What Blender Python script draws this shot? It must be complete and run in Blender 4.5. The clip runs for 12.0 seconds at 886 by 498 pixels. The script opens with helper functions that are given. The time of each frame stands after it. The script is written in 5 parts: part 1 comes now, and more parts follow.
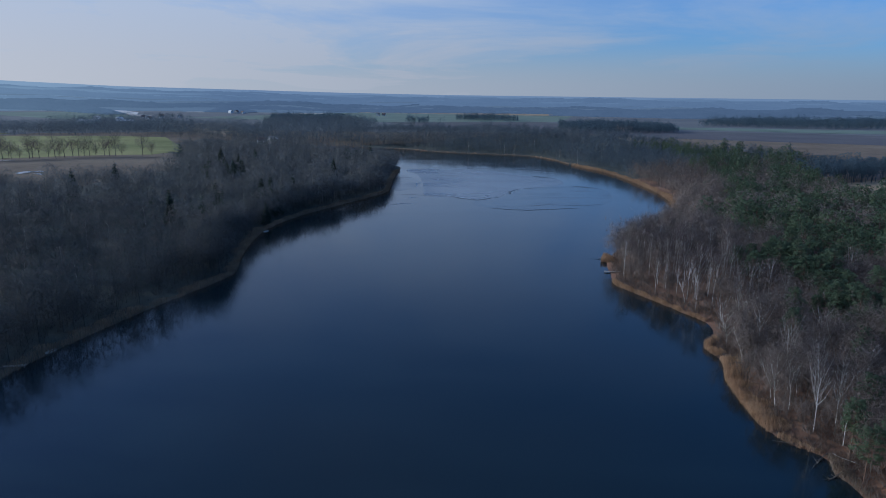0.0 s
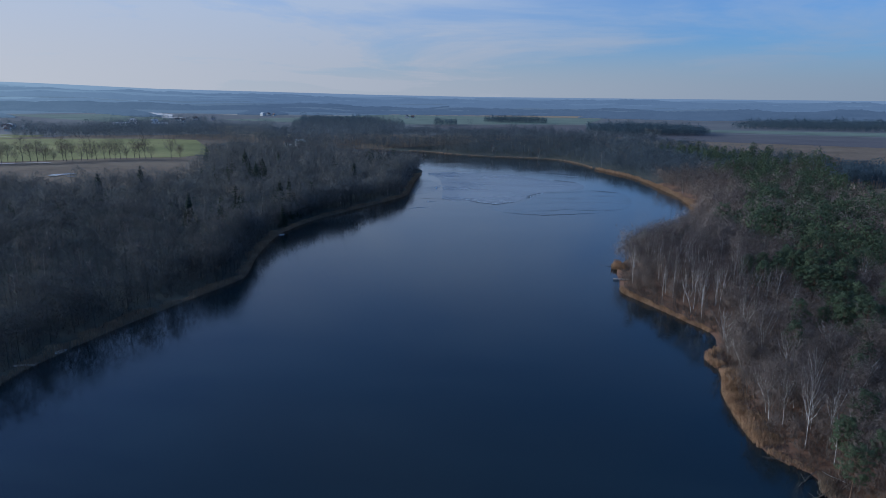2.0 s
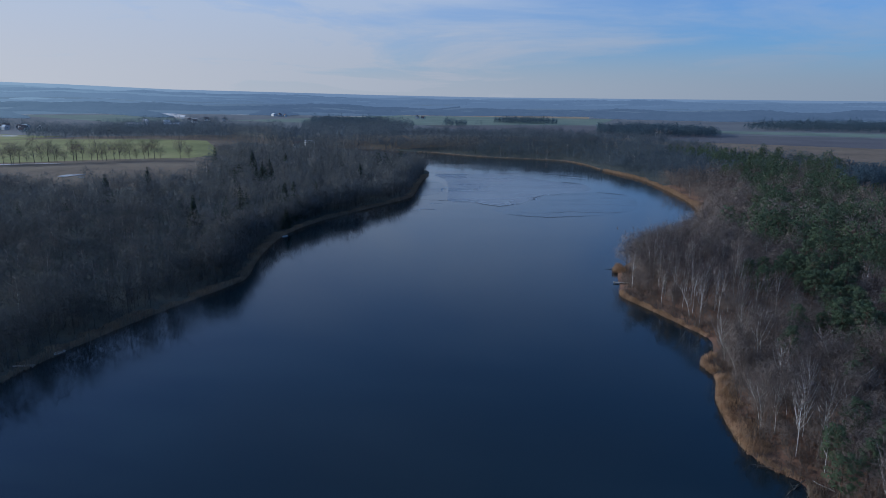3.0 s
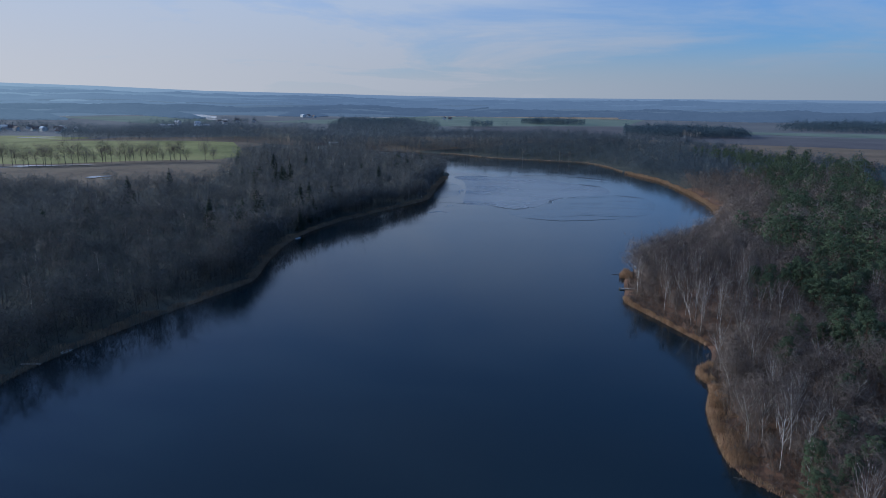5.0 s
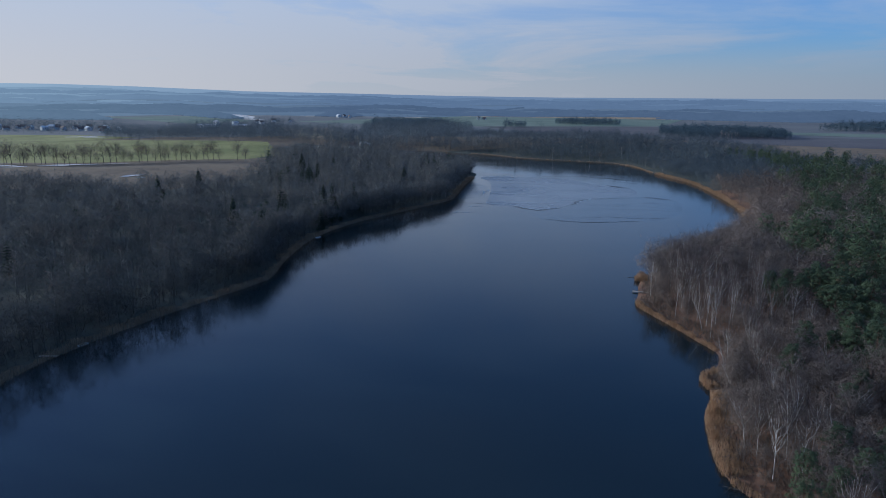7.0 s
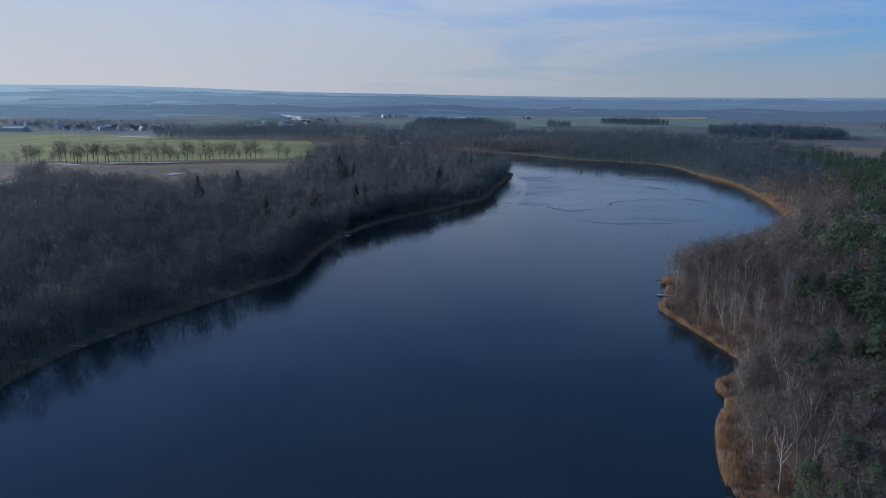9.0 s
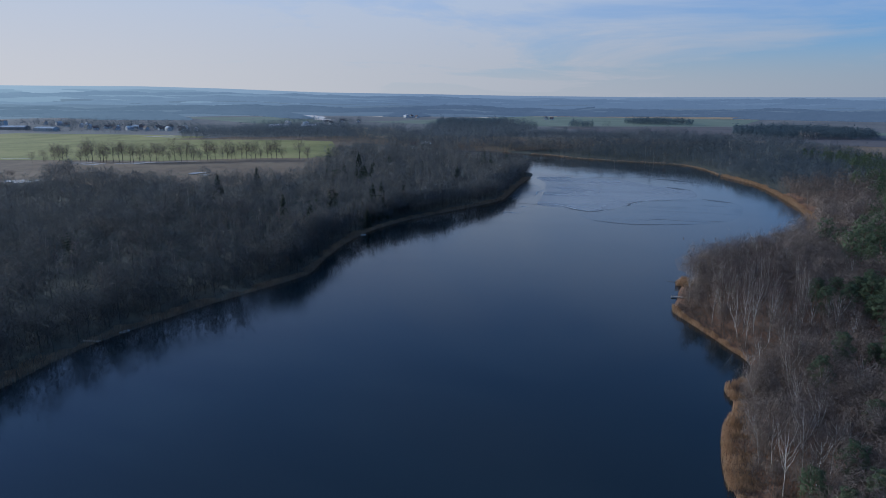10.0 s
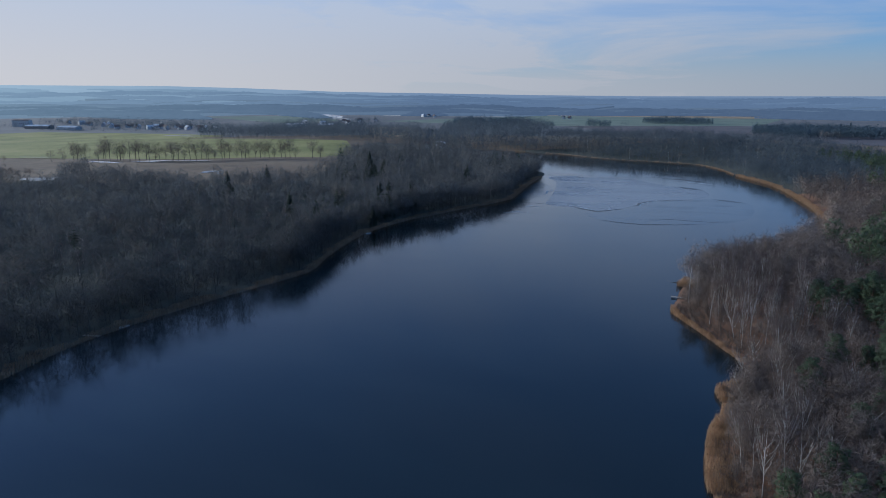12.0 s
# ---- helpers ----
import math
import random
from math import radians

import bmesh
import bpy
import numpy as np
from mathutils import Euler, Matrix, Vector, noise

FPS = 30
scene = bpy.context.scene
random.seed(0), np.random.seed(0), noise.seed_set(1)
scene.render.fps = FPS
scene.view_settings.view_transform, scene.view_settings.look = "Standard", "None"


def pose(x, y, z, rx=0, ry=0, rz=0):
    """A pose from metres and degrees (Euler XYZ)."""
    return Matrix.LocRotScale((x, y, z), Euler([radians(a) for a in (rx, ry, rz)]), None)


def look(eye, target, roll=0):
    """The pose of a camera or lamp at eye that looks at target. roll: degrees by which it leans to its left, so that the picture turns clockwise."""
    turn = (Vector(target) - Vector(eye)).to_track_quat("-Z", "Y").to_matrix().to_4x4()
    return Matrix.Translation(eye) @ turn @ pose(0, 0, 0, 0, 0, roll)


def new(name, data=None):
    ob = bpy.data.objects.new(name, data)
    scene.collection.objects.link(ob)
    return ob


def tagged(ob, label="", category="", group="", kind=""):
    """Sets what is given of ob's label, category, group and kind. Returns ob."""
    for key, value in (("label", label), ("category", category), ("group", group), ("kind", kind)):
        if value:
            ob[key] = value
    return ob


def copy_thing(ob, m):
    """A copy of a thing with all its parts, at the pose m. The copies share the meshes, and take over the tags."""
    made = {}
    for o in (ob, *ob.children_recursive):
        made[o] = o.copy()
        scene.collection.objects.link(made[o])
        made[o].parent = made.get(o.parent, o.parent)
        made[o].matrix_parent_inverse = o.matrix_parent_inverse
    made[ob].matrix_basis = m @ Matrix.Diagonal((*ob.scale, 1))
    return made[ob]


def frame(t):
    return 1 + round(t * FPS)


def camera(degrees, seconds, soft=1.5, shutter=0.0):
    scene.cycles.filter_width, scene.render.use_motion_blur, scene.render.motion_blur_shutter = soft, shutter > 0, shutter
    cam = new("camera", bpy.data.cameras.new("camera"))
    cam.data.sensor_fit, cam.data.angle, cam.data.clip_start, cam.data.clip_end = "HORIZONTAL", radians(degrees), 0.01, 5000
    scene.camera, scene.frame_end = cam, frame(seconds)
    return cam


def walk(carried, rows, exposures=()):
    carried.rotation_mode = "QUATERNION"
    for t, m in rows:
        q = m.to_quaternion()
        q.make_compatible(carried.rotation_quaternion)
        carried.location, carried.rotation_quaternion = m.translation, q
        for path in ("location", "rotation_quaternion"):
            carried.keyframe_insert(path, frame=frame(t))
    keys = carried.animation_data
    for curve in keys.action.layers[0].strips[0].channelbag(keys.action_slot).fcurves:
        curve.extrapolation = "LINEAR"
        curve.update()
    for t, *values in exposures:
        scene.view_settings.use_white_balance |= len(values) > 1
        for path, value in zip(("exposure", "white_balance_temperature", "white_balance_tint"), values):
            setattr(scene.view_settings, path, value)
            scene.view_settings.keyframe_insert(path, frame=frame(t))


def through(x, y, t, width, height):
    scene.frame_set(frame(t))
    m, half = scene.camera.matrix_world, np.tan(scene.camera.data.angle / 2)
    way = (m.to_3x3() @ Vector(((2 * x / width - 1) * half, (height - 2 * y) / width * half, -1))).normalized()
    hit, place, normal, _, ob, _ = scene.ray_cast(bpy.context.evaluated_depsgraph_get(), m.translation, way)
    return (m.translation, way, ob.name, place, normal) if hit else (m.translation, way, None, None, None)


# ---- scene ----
# seconds, eye x y z, yaw to the left, pitch, lean (degrees)
PATH = [
    (0.0, 0.00, 0.00, 80.00, -0.001, -13.557, 0.585),
    (0.5, 2.72, -0.36, 80.61, 1.065, -13.526, 0.552),
    (1.0, 5.43, -0.53, 81.18, 1.919, -13.493, 0.518),
    (1.5, 8.07, -0.53, 81.77, 2.381, -13.467, 0.498),
    (2.0, 10.65, -0.55, 82.29, 2.815, -13.451, 0.477),
    (2.5, 13.39, -0.48, 82.83, 3.295, -13.436, 0.461),
    (3.0, 16.07, -0.25, 83.42, 3.869, -13.433, 0.460),
    (5.0, 27.67, -0.07, 85.49, 6.580, -13.421, 0.311),
    (5.5, 30.41, -0.07, 85.91, 7.367, -13.431, 0.274),
    (6.0, 33.16, -0.02, 86.15, 8.062, -13.444, 0.238),
    (6.5, 35.92, 0.22, 86.23, 8.904, -13.452, 0.202),
    (7.0, 38.78, 0.59, 86.17, 9.890, -13.454, 0.183),
    (9.0, 49.48, 2.67, 85.95, 14.068, -13.447, -0.009),
    (9.5, 52.06, 3.29, 85.78, 15.154, -13.441, -0.060),
    (10.0, 54.49, 4.07, 85.67, 16.184, -13.433, -0.117),
    (10.5, 56.96, 4.77, 85.60, 16.951, -13.445, -0.149),
    (11.0, 59.27, 5.39, 85.53, 17.364, -13.446, -0.179),
    (11.5, 61.29, 5.93, 85.45, 17.633, -13.455, -0.194),
    (12.0, 63.39, 6.38, 85.36, 17.952, -13.476, -0.170),
]
cam = camera(69.0, 12.0, soft=0.65)


def aim(x, y, z, yaw, pitch, lean):
    return pose(x, y, z, 0, 0, yaw) @ pose(0, 0, 0, 90 + pitch, 0, 0) @ pose(0, 0, 0, 0, 0, lean)


walk(cam, [(row[0], aim(*row[1:])) for row in PATH], [(0.0, 0.08, 4560, 4), (12.0, 0.16, 4760, 4)])

# ---- world and sun ----
SUN_AZ, SUN_EL = -84.0, 16.0  # clockwise from +y; height


def make_world():
    w = bpy.data.worlds.new("sky")
    scene.world = w
    w.use_nodes = True
    nt = w.node_tree
    nt.nodes.clear()
    N = nt.nodes.new
    out, bg = N("ShaderNodeOutputWorld"), N("ShaderNodeBackground")
    sky = N("ShaderNodeTexSky")
    sky.sky_type, sky.sun_disc = "NISHITA", False
    sky.sun_elevation, sky.sun_rotation = radians(SUN_EL), radians(SUN_AZ)
    sky.altitude, sky.air_density, sky.dust_density, sky.ozone_density = 100, 1.0, 0.5, 4.0
    # thin high cloud, projected onto a flat layer overhead
    co, sep, comb = N("ShaderNodeTexCoord"), N("ShaderNodeSeparateXYZ"), N("ShaderNodeCombineXYZ")
    lift = N("ShaderNodeMath"); lift.operation = "ADD"; lift.inputs[1].default_value = 0.12
    up = N("ShaderNodeMath"); up.operation = "MAXIMUM"; up.inputs[1].default_value = 0.0
    dx, dy = N("ShaderNodeMath"), N("ShaderNodeMath")
    dx.operation = dy.operation = "DIVIDE"
    nz = N("ShaderNodeTexNoise")
    nz.inputs["Scale"].default_value, nz.inputs["Detail"].default_value = 0.55, 6.0
    nz.inputs["Roughness"].default_value, nz.inputs["Distortion"].default_value = 0.6, 0.5
    ramp = N("ShaderNodeMapRange")
    ramp.interpolation_type = "SMOOTHSTEP"
    ramp.inputs["From Min"].default_value, ramp.inputs["From Max"].default_value = 0.36, 0.66
    ramp.inputs["To Min"].default_value, ramp.inputs["To Max"].default_value = 0.54, 1.05
    # the veil thins out overhead
    thin = N("ShaderNodeMapRange")
    thin.interpolation_type = "SMOOTHSTEP"
    thin.inputs["From Min"].default_value, thin.inputs["From Max"].default_value = 0.1, 0.44
    thin.inputs["To Min"].default_value, thin.inputs["To Max"].default_value = 1.0, 0.24
    both = N("ShaderNodeMath"); both.operation = "MULTIPLY"
    west = N("ShaderNodeMath"); west.operation = "MULTIPLY_ADD"; west.inputs[1].default_value = -0.72; west.use_clamp = True
    mix = N("ShaderNodeMix"); mix.data_type = "RGBA"
    # the veil is cream near the horizon and grey-blue higher up
    veil, lowhigh = N("ShaderNodeMix"), N("ShaderNodeMapRange")
    veil.data_type = "RGBA"
    # and warmer and brighter on the side of the sun
    glow, low_veil, high_veil = N("ShaderNodeMapRange"), N("ShaderNodeMix"), N("ShaderNodeMix")
    glow.inputs["From Min"].default_value, glow.inputs["From Max"].default_value = -0.8, 0.6
    low_veil.data_type = high_veil.data_type = "RGBA"
    low_veil.inputs["A"].default_value, low_veil.inputs["B"].default_value = (7.2, 5.7, 4.5, 1), (3.1, 2.95, 2.85, 1)
    high_veil.inputs["A"].default_value, high_veil.inputs["B"].default_value = (6.0, 5.4, 5.1, 1), (4.3, 4.4, 4.8, 1)
    lowhigh.interpolation_type = "SMOOTHSTEP"
    lowhigh.inputs["From Min"].default_value, lowhigh.inputs["From Max"].default_value = 0.0, 0.18
    L = nt.links.new
    L(co.outputs["Generated"], sep.inputs[0])
    L(sep.outputs["Z"], up.inputs[0]); L(up.outputs[0], lift.inputs[0])
    L(sep.outputs["X"], dx.inputs[0]); L(lift.outputs[0], dx.inputs[1])
    L(sep.outputs["Y"], dy.inputs[0]); L(lift.outputs[0], dy.inputs[1])
    L(dx.outputs[0], comb.inputs["X"]); L(dy.outputs[0], comb.inputs["Y"])
    L(comb.outputs[0], nz.inputs["Vector"])
    L(nz.outputs["Fac"], ramp.inputs["Value"])
    L(sep.outputs["Z"], thin.inputs["Value"])
    L(sep.outputs["X"], west.inputs[0]); L(ramp.outputs["Result"], west.inputs[2])
    L(west.outputs[0], both.inputs[0]); L(thin.outputs["Result"], both.inputs[1])
    # and it closes up towards the horizon
    low, most = N("ShaderNodeMapRange"), N("ShaderNodeMath")
    low.interpolation_type = "SMOOTHSTEP"
    low.inputs["From Min"].default_value, low.inputs["From Max"].default_value = 0.0, 0.12
    low.inputs["To Min"].default_value, low.inputs["To Max"].default_value = 0.92, 0.0
    most.operation = "MAXIMUM"
    L(sep.outputs["Z"], low.inputs["Value"]); L(low.outputs["Result"], most.inputs[0]); L(both.outputs[0], most.inputs[1])
    # brighter sky overhead, out of view, added to lift the ambient light
    over, cap = N("ShaderNodeMapRange"), N("ShaderNodeMath")
    over.interpolation_type = "SMOOTHSTEP"
    over.inputs["From Min"].default_value, over.inputs["From Max"].default_value = 0.6, 0.85
    over.inputs["To Min"].default_value, over.inputs["To Max"].default_value = 0.0, 0.9
    cap.operation = "MAXIMUM"
    L(sep.outputs["Z"], over.inputs["Value"]); L(over.outputs["Result"], cap.inputs[0]); L(most.outputs[0], cap.inputs[1])
    L(cap.outputs[0], mix.inputs["Factor"])
    # its made-up blue also tints the shade
    zenith = N("ShaderNodeMix")
    zenith.data_type = "RGBA"
    zenith.inputs["B"].default_value = (3.7, 4.7, 6.2, 1)
    L(over.outputs["Result"], zenith.inputs["Factor"])
    dim = N("ShaderNodeVectorMath"); dim.operation = "MULTIPLY"; dim.inputs[1].default_value = (0.66, 0.87, 1.12)
    L(sky.outputs["Color"], dim.inputs[0]); L(dim.outputs[0], mix.inputs["A"])
    L(sep.outputs["Z"], lowhigh.inputs["Value"]); L(lowhigh.outputs["Result"], veil.inputs["Factor"])
    L(sep.outputs["X"], glow.inputs["Value"])
    for shade, side in ((low_veil, "A"), (high_veil, "B")):
        L(glow.outputs["Result"], shade.inputs["Factor"]); L(shade.outputs["Result"], veil.inputs[side])
    L(veil.outputs["Result"], zenith.inputs["A"]); L(zenith.outputs["Result"], mix.inputs["B"])
    L(mix.outputs["Result"], bg.inputs["Color"])
    bg.inputs["Strength"].default_value = 0.09
    L(bg.outputs[0], out.inputs["Surface"])


make_world()
sun = new("sun", bpy.data.lights.new("sun", "SUN"))
sun.data.energy, sun.data.angle, sun.data.color = 4.2, radians(2.0), (1.0, 0.84, 0.65)
_a, _e = radians(SUN_AZ), radians(SUN_EL)
sun.matrix_world = look((math.sin(_a) * 900 * math.cos(_e), math.cos(_a) * 900 * math.cos(_e), 900 * math.sin(_e)), (0, 0, 0))


# ---- materials ----
def material(name, stops, scale=0.2, fine=3.0, rough=0.9, bump=0.0, bump_scale=4.0, metal=0.0, spec=0.3, per_object=0.0, glow=0.0, stretch=None, through=0.0, tint=0.0, island=0.0, sunward=None):
    """stops: colours from dark to light, blended by a large and a fine noise in metres."""
    m = bpy.data.materials.new(name)
    m.use_nodes = True
    nt = m.node_tree
    N, L = nt.nodes.new, nt.links.new
    b = nt.nodes["Principled BSDF"]
    b.inputs["Roughness"].default_value, b.inputs["Metallic"].default_value = rough, metal
    b.inputs["Specular IOR Level"].default_value = spec
    geo = N("ShaderNodeNewGeometry")
    big, small = N("ShaderNodeTexNoise"), N("ShaderNodeTexNoise")
    big.inputs["Scale"].default_value, small.inputs["Scale"].default_value = scale, fine
    big.inputs["Detail"].default_value, small.inputs["Detail"].default_value = 4, 3
    place = geo.outputs["Position"]
    if stretch:
        mp0 = N("ShaderNodeVectorMath"); mp0.operation = "MULTIPLY"; mp0.inputs[1].default_value = stretch
        L(place, mp0.inputs[0])
        place = mp0.outputs[0]
    L(place, big.inputs["Vector"]); L(place, small.inputs["Vector"])
    add = N("ShaderNodeMath"); add.operation = "MULTIPLY_ADD"; add.inputs[1].default_value = 0.45
    L(small.outputs["Fac"], add.inputs[0]); L(big.outputs["Fac"], add.inputs[2])
    val = add.outputs[0]
    if per_object:
        info = N("ShaderNodeObjectInfo")
        more = N("ShaderNodeMath"); more.operation = "MULTIPLY_ADD"; more.inputs[1].default_value = per_object
        L(info.outputs["Random"], more.inputs[0]); L(val, more.inputs[2])
        val = more.outputs[0]
    if tint:
        # one value for each tree of a wood
        own, tone = N("ShaderNodeAttribute"), N("ShaderNodeMath")
        own.attribute_name = "tint"
        tone.operation, tone.inputs[1].default_value = "MULTIPLY_ADD", tint
        L(own.outputs["Fac"], tone.inputs[0]); L(val, tone.inputs[2])
        val = tone.outputs[0]
    if island:
        # each spray of needles or twigs a little different
        each = N("ShaderNodeMath"); each.operation = "MULTIPLY_ADD"; each.inputs[1].default_value = island
        L(geo.outputs["Random Per Island"], each.inputs[0]); L(val, each.inputs[2])
        val = each.outputs[0]
    mp = N("ShaderNodeMapRange")
    mp.inputs["From Min"].default_value, mp.inputs["From Max"].default_value = 0.5, 0.98 + per_object + tint + island
    L(val, mp.inputs["Value"])
    ramp = N("ShaderNodeValToRGB")
    el = ramp.color_ramp.elements
    for i, c in enumerate(stops):
        e = el[i] if i < 2 else el.new(1.0)
        e.position, e.color = i / (len(stops) - 1), (*c, 1)
    L(mp.outputs["Result"], ramp.inputs["Fac"])
    L(ramp.outputs["Color"], b.inputs["Base Color"])
    if through:
        # thin twigs and needles take light from every side
        tl, mx = N("ShaderNodeBsdfTranslucent"), N("ShaderNodeMixShader")
        mx.inputs[0].default_value = through
        L(ramp.outputs["Color"], tl.inputs["Color"])
        L(b.outputs[0], mx.inputs[1]); L(tl.outputs[0], mx.inputs[2])
        L(mx.outputs[0], nt.nodes["Material Output"].inputs["Surface"])
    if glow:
        # emission imitates haze over the far distance; the surface itself gives no light
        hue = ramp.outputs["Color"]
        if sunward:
            # the painted haze glows paler and warmer towards the sun
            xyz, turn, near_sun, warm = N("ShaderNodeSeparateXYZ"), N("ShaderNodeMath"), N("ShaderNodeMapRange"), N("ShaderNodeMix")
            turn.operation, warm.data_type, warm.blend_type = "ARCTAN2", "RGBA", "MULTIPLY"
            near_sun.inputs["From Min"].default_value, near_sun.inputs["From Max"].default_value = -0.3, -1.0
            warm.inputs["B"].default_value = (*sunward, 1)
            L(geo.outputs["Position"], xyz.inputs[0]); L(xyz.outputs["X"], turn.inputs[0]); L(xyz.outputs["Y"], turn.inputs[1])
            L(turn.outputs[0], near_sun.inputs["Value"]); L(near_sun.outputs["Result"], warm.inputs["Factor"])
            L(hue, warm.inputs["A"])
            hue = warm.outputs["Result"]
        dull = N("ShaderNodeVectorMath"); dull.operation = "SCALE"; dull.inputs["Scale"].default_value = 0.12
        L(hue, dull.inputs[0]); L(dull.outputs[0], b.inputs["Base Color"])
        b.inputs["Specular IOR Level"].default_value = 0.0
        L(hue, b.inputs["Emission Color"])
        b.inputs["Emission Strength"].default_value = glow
    if bump:
        bn, bu = N("ShaderNodeTexNoise"), N("ShaderNodeBump")
        bn.inputs["Scale"].default_value, bn.inputs["Detail"].default_value = bump_scale, 5
        L(geo.outputs["Position"], bn.inputs["Vector"])
        bu.inputs["Strength"].default_value, bu.inputs["Distance"].default_value = bump, 0.3
        L(bn.outputs["Fac"], bu.inputs["Height"]); L(bu.outputs["Normal"], b.inputs["Normal"])
    return m


